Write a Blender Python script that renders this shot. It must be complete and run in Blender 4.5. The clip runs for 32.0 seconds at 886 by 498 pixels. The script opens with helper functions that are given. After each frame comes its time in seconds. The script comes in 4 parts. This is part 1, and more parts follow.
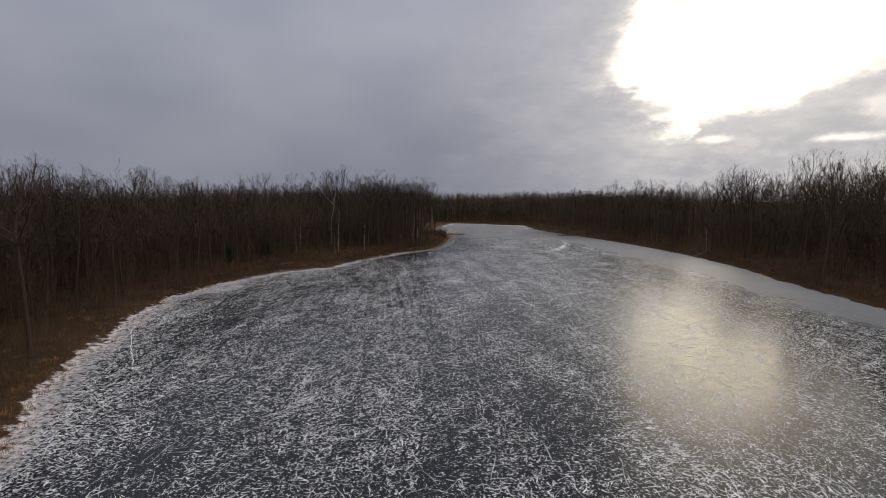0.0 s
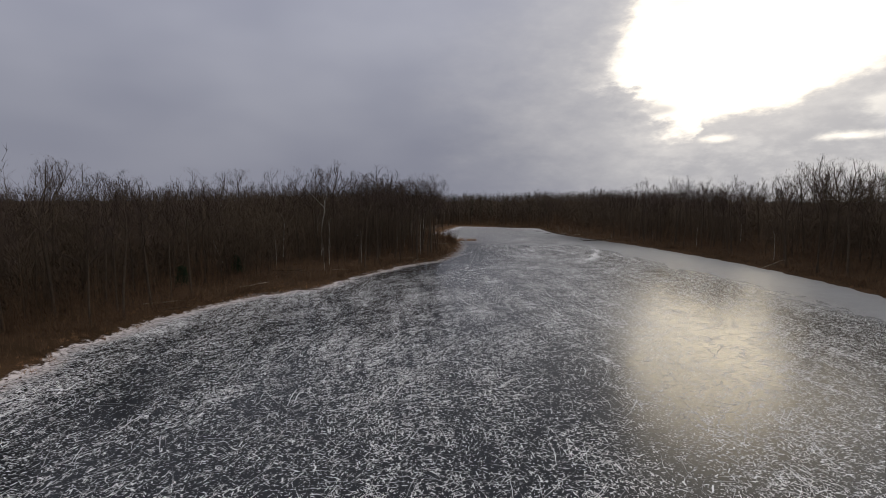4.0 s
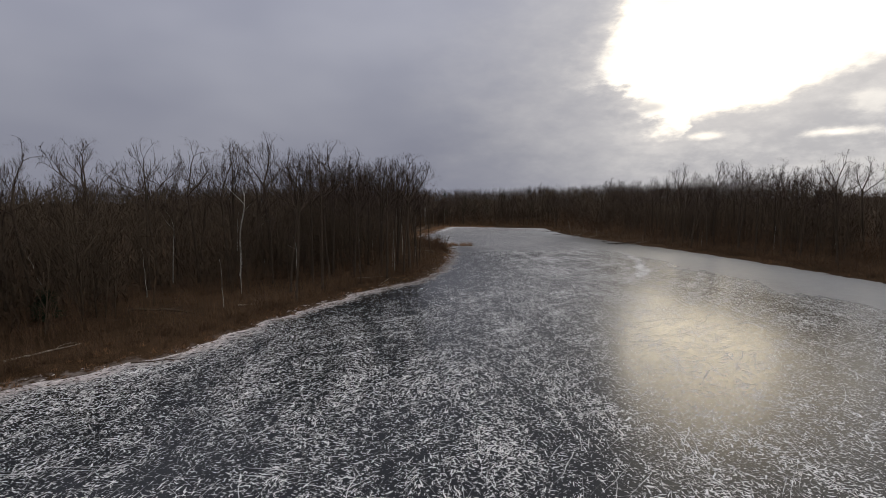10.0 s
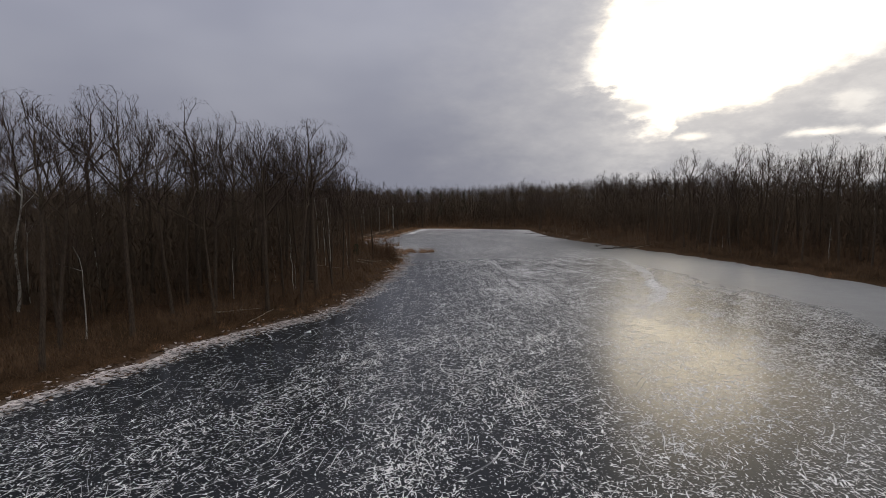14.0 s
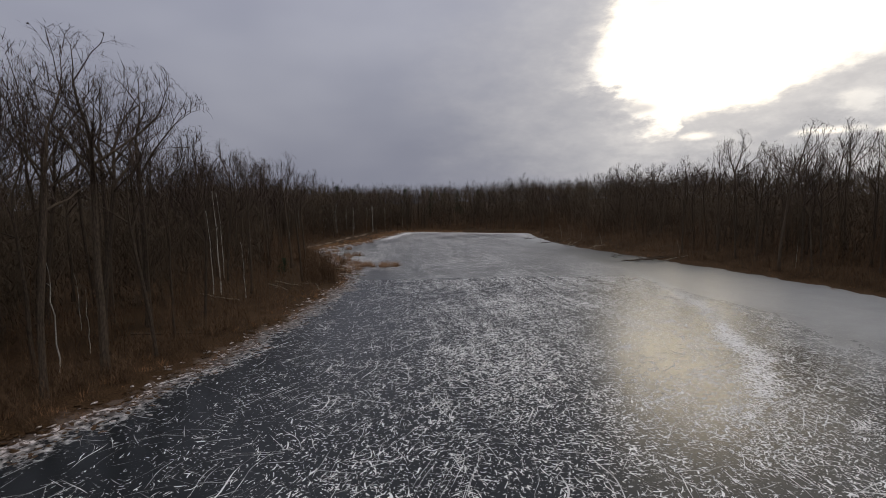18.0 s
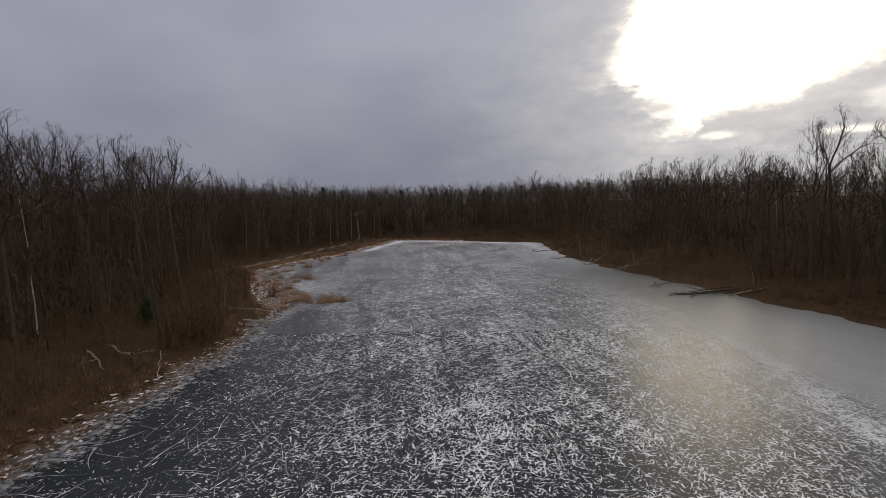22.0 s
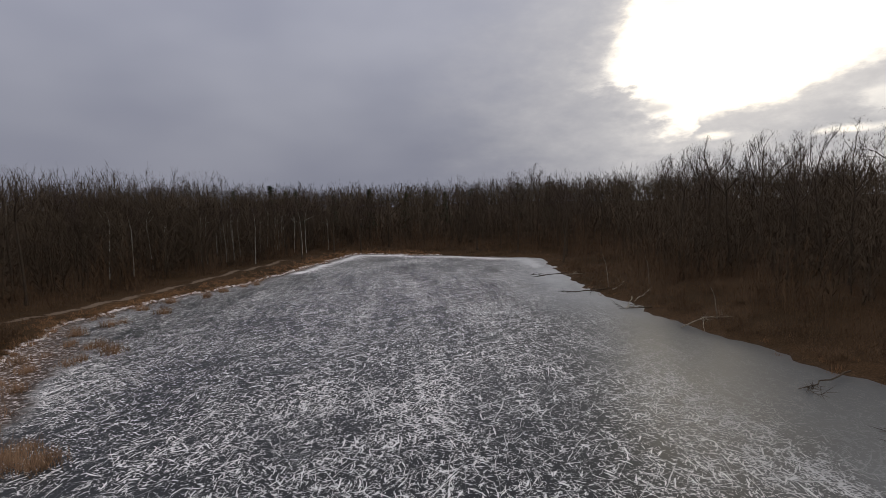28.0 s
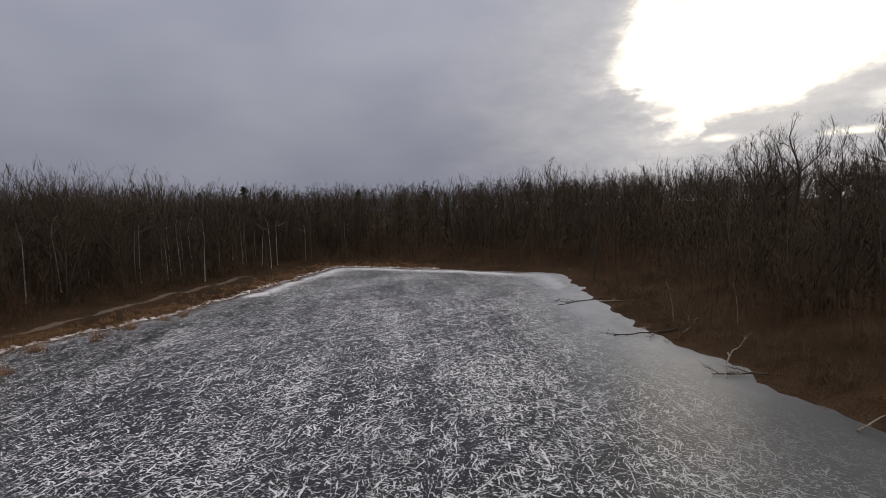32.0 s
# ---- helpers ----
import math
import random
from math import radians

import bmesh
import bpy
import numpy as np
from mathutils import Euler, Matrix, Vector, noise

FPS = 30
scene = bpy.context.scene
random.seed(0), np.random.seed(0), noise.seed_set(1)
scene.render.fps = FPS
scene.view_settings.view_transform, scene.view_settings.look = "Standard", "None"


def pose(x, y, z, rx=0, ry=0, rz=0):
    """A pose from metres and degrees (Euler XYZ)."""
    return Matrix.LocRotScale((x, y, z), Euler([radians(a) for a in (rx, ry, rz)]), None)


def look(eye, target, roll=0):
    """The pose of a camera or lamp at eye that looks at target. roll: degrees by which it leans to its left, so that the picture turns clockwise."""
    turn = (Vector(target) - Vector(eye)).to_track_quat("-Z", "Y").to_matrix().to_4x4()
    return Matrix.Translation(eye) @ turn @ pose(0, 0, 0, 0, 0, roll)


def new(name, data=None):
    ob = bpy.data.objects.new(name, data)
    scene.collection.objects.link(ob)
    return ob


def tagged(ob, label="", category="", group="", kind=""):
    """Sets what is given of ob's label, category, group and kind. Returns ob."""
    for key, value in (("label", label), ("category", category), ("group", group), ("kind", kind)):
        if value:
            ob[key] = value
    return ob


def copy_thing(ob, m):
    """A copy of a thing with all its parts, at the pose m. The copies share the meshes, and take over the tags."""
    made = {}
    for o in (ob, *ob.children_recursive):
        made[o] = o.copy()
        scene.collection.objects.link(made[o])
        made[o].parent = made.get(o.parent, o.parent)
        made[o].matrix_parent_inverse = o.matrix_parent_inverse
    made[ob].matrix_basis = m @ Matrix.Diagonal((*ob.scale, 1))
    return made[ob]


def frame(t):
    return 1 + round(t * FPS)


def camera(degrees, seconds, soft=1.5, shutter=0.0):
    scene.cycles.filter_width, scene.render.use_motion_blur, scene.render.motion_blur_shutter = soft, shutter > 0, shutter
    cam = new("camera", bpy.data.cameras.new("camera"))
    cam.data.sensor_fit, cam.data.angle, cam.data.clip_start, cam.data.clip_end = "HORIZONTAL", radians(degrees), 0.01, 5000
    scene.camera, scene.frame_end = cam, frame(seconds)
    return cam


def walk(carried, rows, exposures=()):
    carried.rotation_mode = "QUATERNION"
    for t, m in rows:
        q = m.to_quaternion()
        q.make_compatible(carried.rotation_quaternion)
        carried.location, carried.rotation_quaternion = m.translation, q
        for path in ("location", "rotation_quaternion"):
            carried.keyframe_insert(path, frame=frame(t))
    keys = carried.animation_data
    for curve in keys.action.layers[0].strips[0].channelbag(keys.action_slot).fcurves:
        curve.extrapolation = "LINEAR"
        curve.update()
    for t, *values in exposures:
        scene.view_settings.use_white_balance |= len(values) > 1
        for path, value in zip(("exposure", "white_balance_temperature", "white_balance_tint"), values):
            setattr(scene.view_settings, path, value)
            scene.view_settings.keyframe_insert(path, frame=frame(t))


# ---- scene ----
cam = camera(82.5, 32.0, soft=0.85)
METRES, EYE, TILT, LEAN, TURN = 200.0, 13.6, 0.0, 0.0, 0.0
ROWS = [
    (0.0, 0.0, 0.0, 0.0, 0.05, -5.53, -0.48),
    (0.5, -0.002, 0.014, -0.0, 0.05, -5.54, -0.44),
    (1.0, -0.0036, 0.0279, -0.0004, 0.1, -5.48, -0.4),
    (1.5, -0.005, 0.0419, -0.0003, 0.14, -5.43, -0.35),
    (2.0, -0.0064, 0.0558, -0.0001, 0.19, -5.4, -0.29),
    (2.5, -0.0077, 0.0698, 0.0001, 0.24, -5.38, -0.24),
    (3.0, -0.009, 0.0841, 0.0003, 0.29, -5.39, -0.21),
    (3.5, -0.0103, 0.0985, 0.0003, 0.31, -5.4, -0.14),
    (5.5, -0.0149, 0.1565, -0.002, 0.24, -5.36, -0.03),
    (6.0, -0.0159, 0.1721, -0.0028, 0.25, -5.36, 0.03),
    (6.5, -0.0165, 0.1878, -0.0033, 0.29, -5.32, 0.05),
    (7.0, -0.0167, 0.2038, -0.0035, 0.27, -5.33, 0.13),
    (7.5, -0.0169, 0.2197, -0.004, 0.2, -5.28, 0.17),
    (8.0, -0.0166, 0.2358, -0.0043, 0.13, -5.32, 0.25),
    (8.5, -0.0155, 0.252, -0.0049, 0.09, -5.32, 0.31),
    (9.0, -0.0133, 0.2684, -0.0053, -0.33, -5.38, 0.37),
    (9.5, -0.0099, 0.2852, -0.0059, -0.62, -5.46, 0.39),
    (10.0, -0.0053, 0.3021, -0.0065, -0.65, -5.47, 0.45),
    (10.5, -0.0003, 0.3191, -0.0071, -0.67, -5.5, 0.6),
    (11.0, 0.005, 0.3362, -0.0083, -0.94, -5.49, 0.66),
    (11.5, 0.0105, 0.3535, -0.0097, -1.51, -5.46, 0.69),
    (12.0, 0.0158, 0.3711, -0.0115, -1.67, -5.41, 0.77),
    (12.5, 0.0209, 0.3887, -0.0129, -1.64, -5.34, 0.81),
    (13.0, 0.0253, 0.4058, -0.0139, -1.61, -5.31, 0.82),
    (13.5, 0.0296, 0.4226, -0.0143, -1.62, -5.31, 0.84),
    (14.0, 0.0341, 0.439, -0.0136, -1.89, -5.3, 0.84),
    (14.5, 0.0388, 0.4555, -0.0129, -1.85, -5.36, 0.87),
    (16.5, 0.0572, 0.5261, -0.0161, -1.56, -5.18, 1.08),
    (17.0, 0.0613, 0.5426, -0.0162, -1.51, -5.16, 1.11),
    (17.5, 0.0653, 0.5589, -0.0165, -1.43, -5.19, 1.1),
    (18.0, 0.069, 0.5751, -0.0166, -1.38, -5.22, 1.03),
    (18.5, 0.0731, 0.5912, -0.0166, -1.28, -5.21, 1.07),
    (19.0, 0.0772, 0.6071, -0.0156, -1.18, -5.23, 1.16),
    (19.5, 0.0811, 0.6231, -0.0149, -1.13, -5.28, 1.1),
    (20.0, 0.0853, 0.639, -0.0145, -1.03, -5.27, 1.03),
    (20.5, 0.0895, 0.655, -0.0139, -0.74, -5.28, 1.01),
    (21.0, 0.0936, 0.671, -0.0133, -0.09, -5.23, 1.04),
    (21.5, 0.0971, 0.6869, -0.013, 0.18, -5.2, 1.02),
    (22.0, 0.1006, 0.7026, -0.0129, 0.45, -5.12, 1.08),
    (22.5, 0.1039, 0.7182, -0.0134, 0.55, -5.06, 1.04),
    (23.0, 0.1073, 0.7336, -0.0138, 0.58, -5.01, 1.08),
    (23.5, 0.1106, 0.749, -0.0139, 0.59, -4.97, 1.14),
    (24.0, 0.1136, 0.7645, -0.0135, 0.49, -4.94, 1.1),
    (24.5, 0.1166, 0.7798, -0.0131, 0.34, -4.92, 1.09),
    (25.0, 0.1194, 0.795, -0.0129, 0.23, -4.91, 1.08),
    (25.5, 0.122, 0.81, -0.0129, 0.2, -4.81, 1.0),
    (27.5, 0.1289, 0.8684, -0.0121, 0.3, -4.98, 1.43),
    (28.0, 0.1297, 0.882, -0.0126, 0.23, -4.93, 1.43),
    (28.5, 0.1304, 0.8952, -0.0133, 0.15, -4.87, 1.41),
    (29.0, 0.131, 0.9081, -0.0131, 0.09, -4.87, 1.44),
    (29.5, 0.1319, 0.9208, -0.0125, 0.12, -4.91, 1.46),
    (30.0, 0.1326, 0.9333, -0.0121, 0.21, -4.88, 1.49),
    (30.5, 0.1331, 0.945, -0.0123, 0.22, -4.84, 1.5),
    (31.0, 0.1339, 0.9573, -0.0122, 0.4, -4.86, 1.52),
    (31.5, 0.1353, 0.9694, -0.0125, 0.88, -4.82, 1.52),
    (32.0, 0.1362, 0.9807, -0.0129, 0.81, -4.55, 1.58),
]
walk(cam, [(t, pose(0, 0, EYE, TILT, LEAN, TURN) @ pose(METRES * x, METRES * y, METRES * z, 90 + pitch, roll, yaw)) for t, x, y, z, yaw, pitch, roll in ROWS])

# ---- world, sun and light ----
SUN_AZ, SUN_EL = 27.6, 16.0   # degrees right of the flight line, degrees above the horizon


def node(tree, kind, **values):
    n = tree.nodes.new(kind)
    for key, value in values.items():
        if key in n.inputs:
            n.inputs[key].default_value = value
    return n


def math_node(tree, op, a, b=None, c=None, clamp=False):
    n = tree.nodes.new("ShaderNodeMath")
    n.operation, n.use_clamp = op, clamp
    for i, v in enumerate((a, b, c)):
        if v is None:
            continue
        if isinstance(v, (int, float)):
            n.inputs[i].default_value = v
        else:
            tree.links.new(v, n.inputs[i])
    return n.outputs[0]


def mix_colour(tree, fac, a, b, blend="MIX"):
    n = tree.nodes.new("ShaderNodeMix")
    n.data_type, n.blend_type = "RGBA", blend
    for slot, v in ((0, fac), (6, a), (7, b)):
        if isinstance(v, (int, float)):
            n.inputs[slot].default_value = v
        elif isinstance(v, tuple):
            n.inputs[slot].default_value = (*v, 1)
        else:
            tree.links.new(v, n.inputs[slot])
    return n.outputs[2]


def smooth(tree, value, low, high, out0=0.0, out1=1.0):
    n = tree.nodes.new("ShaderNodeMapRange")
    n.interpolation_type = "SMOOTHSTEP"
    tree.links.new(value, n.inputs[0])
    for i, v in enumerate((low, high, out0, out1)):
        n.inputs[1 + i].default_value = v
    return n.outputs[0]


def noise_tex(tree, vector, scale, detail=4.0, rough=0.55, distortion=0.0):
    n = node(tree, "ShaderNodeTexNoise", Scale=scale, Detail=detail, Roughness=rough, Distortion=distortion)
    tree.links.new(vector, n.inputs["Vector"])
    return n.outputs["Fac"]


def make_world():
    world = bpy.data.worlds.new("overcast_sky")
    scene.world = world
    world.use_nodes = True
    t = world.node_tree
    t.nodes.clear()
    coord = t.nodes.new("ShaderNodeTexCoord").outputs["Generated"]
    sep = t.nodes.new("ShaderNodeSeparateXYZ")
    t.links.new(coord, sep.inputs[0])
    dx, dy, dz = sep.outputs
    az = math_node(t, "MULTIPLY", math_node(t, "ARCTAN2", dx, dy), 57.2958)
    el = math_node(t, "MULTIPLY", math_node(t, "ARCSINE", dz), 57.2958)
    # cloud edges wander
    warp = t.nodes.new("ShaderNodeMapping")
    warp.inputs["Scale"].default_value = (1, 1, 2.2)
    t.links.new(coord, warp.inputs[0])
    ragged = math_node(t, "SUBTRACT", noise_tex(t, warp.outputs[0], 6.5, 6, 0.6), 0.5)
    tatter = math_node(t, "SUBTRACT", noise_tex(t, warp.outputs[0], 26.0, 4, 0.6), 0.5)
    broad = math_node(t, "SUBTRACT", noise_tex(t, warp.outputs[0], 2.2, 3, 0.5), 0.5)

    def oval(u, v, ru, rv, rough):
        a = math_node(t, "DIVIDE", math_node(t, "SUBTRACT", az, u), ru)
        b = math_node(t, "DIVIDE", math_node(t, "SUBTRACT", el, v), rv)
        r = math_node(t, "SQRT", math_node(t, "ADD", math_node(t, "MULTIPLY", a, a), math_node(t, "MULTIPLY", b, b)))
        return math_node(t, "ADD", math_node(t, "SUBTRACT", 1.0, r), math_node(t, "MULTIPLY", ragged, rough))

    # the torn gap in the cloud, with a grey wedge across its foot
    u = math_node(t, "ADD", az, math_node(t, "ADD", math_node(t, "MULTIPLY", ragged, 5.0), math_node(t, "MULTIPLY", tatter, 2.6)))
    v = math_node(t, "ADD", el, math_node(t, "ADD", math_node(t, "MULTIPLY", ragged, 2.0), math_node(t, "MULTIPLY", tatter, 1.6)))
    left = math_node(t, "ADD", 17.6, math_node(t, "ADD", smooth(t, v, 12.2, 10.0, 0.0, 3.6), math_node(t, "ADD", smooth(t, v, 9.6, 6.8, 0.0, 2.2), smooth(t, el, 14.0, 20.5, 0.0, 3.4))))
    ledge = math_node(t, "ADD", math_node(t, "ADD", 7.7, math_node(t, "MULTIPLY", math_node(t, "SUBTRACT", az, 26.0), 0.13)), smooth(t, az, 32.5, 38.5, 0.0, 1.7))
    foot = math_node(t, "ADD", 6.2, math_node(t, "MULTIPLY", smooth(t, u, 25.4, 26.4), math_node(t, "SUBTRACT", ledge, 6.2)))
    inward, above = math_node(t, "SUBTRACT", u, left), math_node(t, "SUBTRACT", v, foot)
    gap = math_node(t, "MULTIPLY", smooth(t, inward, -1.7, 1.6), smooth(t, above, -0.8, 0.9))
    gap = math_node(t, "MULTIPLY", gap, math_node(t, "MULTIPLY", smooth(t, el, 40.0, 28.0), smooth(t, az, 64.0, 50.0)))
    for place in ((22.6, 9.3, 2.3, 0.75, 0.9, 0.35), (24.3, 19.0, 3.2, 1.1, 1.4, 0.62), (38.0, 16.6, 2.6, 0.7, 1.4, 0.72)):
        gap = math_node(t, "MULTIPLY", gap, smooth(t, oval(*place[:5]), 0.0, 0.8, 1.0, place[5]))
    rifts = None
    for place in ((27.6, 6.2, 2.4, 0.7, 2.4, 0.9), (38.2, 5.8, 4.4, 0.8, 2.2, 1.0), (43.5, 5.6, 2.8, 0.75, 2.2, 0.95), (40.4, 8.1, 2.1, 1.2, 2.2, 0.62)):
        r = math_node(t, "MULTIPLY", smooth(t, oval(*place[:5]), 0.0, 0.75), place[5])
        rifts = r if rifts is None else math_node(t, "MAXIMUM", rifts, r)
    lit = math_node(t, "MAXIMUM", gap, rifts)
    # thin cloud round the gap, brightest on its lip
    glow = smooth(t, oval(36.0, 12.0, 42.0, 27.0, 0.3), 0.0, 0.85)
    lip = math_node(t, "MULTIPLY", math_node(t, "MULTIPLY", smooth(t, inward, -4.5, 0.5), smooth(t, above, -5.0, 0.5)), smooth(t, el, 3.0, 7.0))
    high = smooth(t, el, 2.0, 26.0)
    cloud = mix_colour(t, high, (0.256, 0.266, 0.320), (0.376, 0.390, 0.466))
    cloud = mix_colour(t, smooth(t, broad, -0.25, 0.3), mix_colour(t, 1.0, cloud, (0.86, 0.86, 0.89), "MULTIPLY"), mix_colour(t, 1.0, cloud, (1.16, 1.14, 1.11), "MULTIPLY"))
    curdled = smooth(t, math_node(t, "MULTIPLY", math_node(t, "ADD", ragged, math_node(t, "MULTIPLY", tatter, 0.5)), smooth(t, az, 16.0, 27.0, 0.3, 1.0)), -0.18, 0.22)
    cloud = mix_colour(t, glow, cloud, mix_colour(t, curdled, (0.53, 0.515, 0.52), (0.68, 0.655, 0.64)))
    cloud = mix_colour(t, math_node(t, "MULTIPLY", lip, 0.45), cloud, (0.80, 0.755, 0.72))
    # an overcast sky is two to three times as bright overhead as low down
    cloud = mix_colour(t, smooth(t, el, 24.0, 78.0), cloud, (1.55, 1.53, 1.55))
    # the open sky behind the cloud, brightest round the veiled sun
    sky = t.nodes.new("ShaderNodeTexSky")
    sky.sky_type, sky.sun_disc = "NISHITA", False
    sky.sun_elevation, sky.sun_rotation = radians(SUN_EL), radians(SUN_AZ)
    veil = mix_colour(t, 0.9, mix_colour(t, 1.0, sky.outputs[0], (0.06, 0.06, 0.06), "MULTIPLY"), (1.12, 1.07, 1.0))
    core = smooth(t, oval(SUN_AZ + 2.5, SUN_EL + 1.0, 16.0, 12.5, 0.25), 0.0, 1.0)
    clear = mix_colour(t, core, veil, (2.55, 2.15, 1.56))
    colour = mix_colour(t, math_node(t, "POWER", lit, 1.5), cloud, clear)
    bg = node(t, "ShaderNodeBackground", Strength=1.0)
    t.links.new(colour, bg.inputs[0])
    t.links.new(bg.outputs[0], t.nodes.new("ShaderNodeOutputWorld").inputs[0])


make_world()
sun = new("sun", bpy.data.lights.new("sun", "SUN"))
sun.data.energy, sun.data.angle, sun.data.color = 0.1, radians(14), (1.0, 0.87, 0.66)
sun.matrix_world = look((0, 0, 60), (-math.sin(radians(SUN_AZ)) * 100, -math.cos(radians(SUN_AZ)) * 100, 60 - math.tan(radians(SUN_EL)) * 100))

# ---- the plan: the pond's outline, x across, y along the flight, metres ----
SHORE = np.array([(-21, -20), (-24, 26), (-29, 37), (-35, 56), (-37, 68), (-35, 80), (-31, 92), (-22, 102), (-19, 112),
                  (-11, 129), (-4, 138), (-1, 150), (1, 165), (2, 180), (1, 193), (-5, 205), (-9, 215), (-13, 228),
                  (-10, 240), (-4, 253), (0, 275), (4, 297), (15, 293), (30, 286), (45, 278), (44, 256), (44, 240),
                  (46, 228), (47, 220), (51, 206), (53, 196), (57, 180), (60, 160), (62, 143), (63, 127), (62, 103),
                  (59, 86), (57, 64), (54, 30), (51, -20), (35, -70), (0, -80)], float)


def shore_distance(x, y):
    """Metres from the water's edge: positive on land, negative on the ice."""
    x, y = np.asarray(x, float).ravel(), np.asarray(y, float).ravel()
    best = np.full(x.shape, 1e9)
    inside = np.zeros(x.shape, bool)
    for (ax, ay), (bx, by) in zip(SHORE, np.roll(SHORE, -1, axis=0)):
        ex, ey = bx - ax, by - ay
        s = np.clip(((x - ax) * ex + (y - ay) * ey) / (ex * ex + ey * ey), 0, 1)
        best = np.minimum(best, np.hypot(x - ax - s * ex, y - ay - s * ey))
        cross = (ay > y) != (by > y)
        with np.errstate(divide="ignore", invalid="ignore"):
            inside ^= cross & (x < ax + (y - ay) / (by - ay if by != ay else 1e-9) * ex)
    return np.where(inside, -best, best)


def ripple(x, y, scale, seed=0.0):
    """Cheap smooth unevenness, -1 to 1, of about that wavelength."""
    k = 6.2832 / scale
    return (np.sin(k * x + seed) * np.cos(k * 0.83 * y + 1.7 * seed) + np.sin(k * (0.62 * x + 0.71 * y) * 1.9 + 2.3 * seed) * 0.6
            + np.sin(k * (0.9 * y - 0.55 * x) * 3.1 + seed * 3.9) * 0.4) / 2.0


def bank_distance(x, y):
    d = shore_distance(x, y)
    x, y = np.asarray(x, float).ravel(), np.asarray(y, float).ravel()
    return d + 0.9 * ripple(x, y, 9.0, 1.0) + 0.45 * ripple(x, y, 3.1, 2.0)


def ground_height(x, y):
    x, y = np.asarray(x, float).ravel(), np.asarray(y, float).ravel()
    d = bank_distance(x, y)
    right = np.clip((x - 20) / 25, 0, 1)
    rise = 0.45 * np.clip(d / 1.6, 0, 1) + (1.5 + 1.5 * right) * np.clip((d - 1.6) / 22, 0, 1) ** 1.2 + 2.0 * np.clip((d - 24) / 110, 0, 1) + 6.0 * np.clip((d - 250) / 600, 0, 1)
    rise = rise + np.clip(d / 6, 0, 1) * (0.22 * ripple(x, y, 13, 3) + 0.1 * ripple(x, y, 4.0, 5))
    return np.where(d > 0, rise, np.maximum(-0.9, 0.25 * d))


def track_x(y):
    """The dirt track along the west bank."""
    return np.where((np.asarray(y) > 219) & (np.asarray(y) < 280), np.interp(y, [205, 228, 240, 254, 268, 280], [-25, -17, -13.3, -11, -8.4, -6.4]), -999.0)


# ---- materials ----
def material(name, roughness=0.8, metallic=0.0, sheen=0.08):
    m = bpy.data.materials.new(name)
    m.use_nodes = True
    t = m.node_tree
    b = t.nodes["Principled BSDF"]
    b.inputs["Roughness"].default_value, b.inputs["Metallic"].default_value = roughness, metallic
    b.inputs["Specular IOR Level"].default_value = sheen
    return m, t, b


def position(t):
    return t.nodes.new("ShaderNodeNewGeometry").outputs["Position"]


def bump(t, b, height, strength=0.5, distance=0.05):
    n = node(t, "ShaderNodeBump", Strength=strength, Distance=distance)
    t.links.new(height, n.inputs["Height"])
    t.links.new(n.outputs[0], b.inputs["Normal"])


def bark(name, dark, light, scale=3.0, random_shift=0.14, roughness=0.9):
    m, t, b = material(name, roughness)
    v = t.nodes.new("ShaderNodeTexCoord").outputs["Object"]
    stretch = t.nodes.new("ShaderNodeMapping")
    stretch.inputs["Scale"].default_value = (1, 1, 0.25)
    t.links.new(v, stretch.inputs[0])
    fine = noise_tex(t, stretch.outputs[0], scale * 6, 5, 0.6)
    broad = noise_tex(t, v, scale * 0.3, 3)
    colour = mix_colour(t, smooth(t, fine, 0.35, 0.68), dark, light)
    colour = mix_colour(t, smooth(t, broad, 0.45, 0.75), colour, mix_colour(t, 1.0, colour, (0.75, 0.8, 0.72), "MULTIPLY"))
    rnd = t.nodes.new("ShaderNodeObjectInfo").outputs["Random"]
    hue = node(t, "ShaderNodeHueSaturation")
    t.links.new(math_node(t, "ADD", math_node(t, "MULTIPLY", rnd, 2 * random_shift), 1 - random_shift), hue.inputs["Value"])
    t.links.new(colour, hue.inputs["Color"])
    t.links.new(hue.outputs[0], b.inputs["Base Color"])
    bump(t, b, fine, 0.6, 0.03)
    return m


def island_mix(name, a, bcol, roughness=0.85, noise_scale=0.3):
    """Colour that differs from stem to stem and in broad patches."""
    m, t, b = material(name, roughness)
    g = t.nodes.new("ShaderNodeNewGeometry")
    patch = noise_tex(t, g.outputs["Position"], noise_scale, 3)
    fac = math_node(t, "ADD", math_node(t, "MULTIPLY", g.outputs["Random Per Island"], 0.65), math_node(t, "MULTIPLY", smooth(t, patch, 0.35, 0.65), 0.35))
    t.links.new(mix_colour(t, fac, a, bcol), b.inputs["Base Color"])
    return m


def clod_material():
    """Sods and crusts on the rim: brown earth or packed snow, piece by piece."""
    m, t, b = material("rim_crust", 0.95)
    g = t.nodes.new("ShaderNodeNewGeometry")
    fine = noise_tex(t, g.outputs["Position"], 7.0, 4, 0.6)
    pick = math_node(t, "ADD", g.outputs["Random Per Island"], math_node(t, "MULTIPLY", math_node(t, "SUBTRACT", fine, 0.5), 0.9))
    earth = mix_colour(t, fine, (0.022, 0.012, 0.006), (0.10, 0.060, 0.032))
    t.links.new(mix_colour(t, smooth(t, pick, 0.66, 0.95), earth, (0.54, 0.49, 0.475)), b.inputs["Base Color"])
    bump(t, b, fine, 0.6, 0.05)
    return m


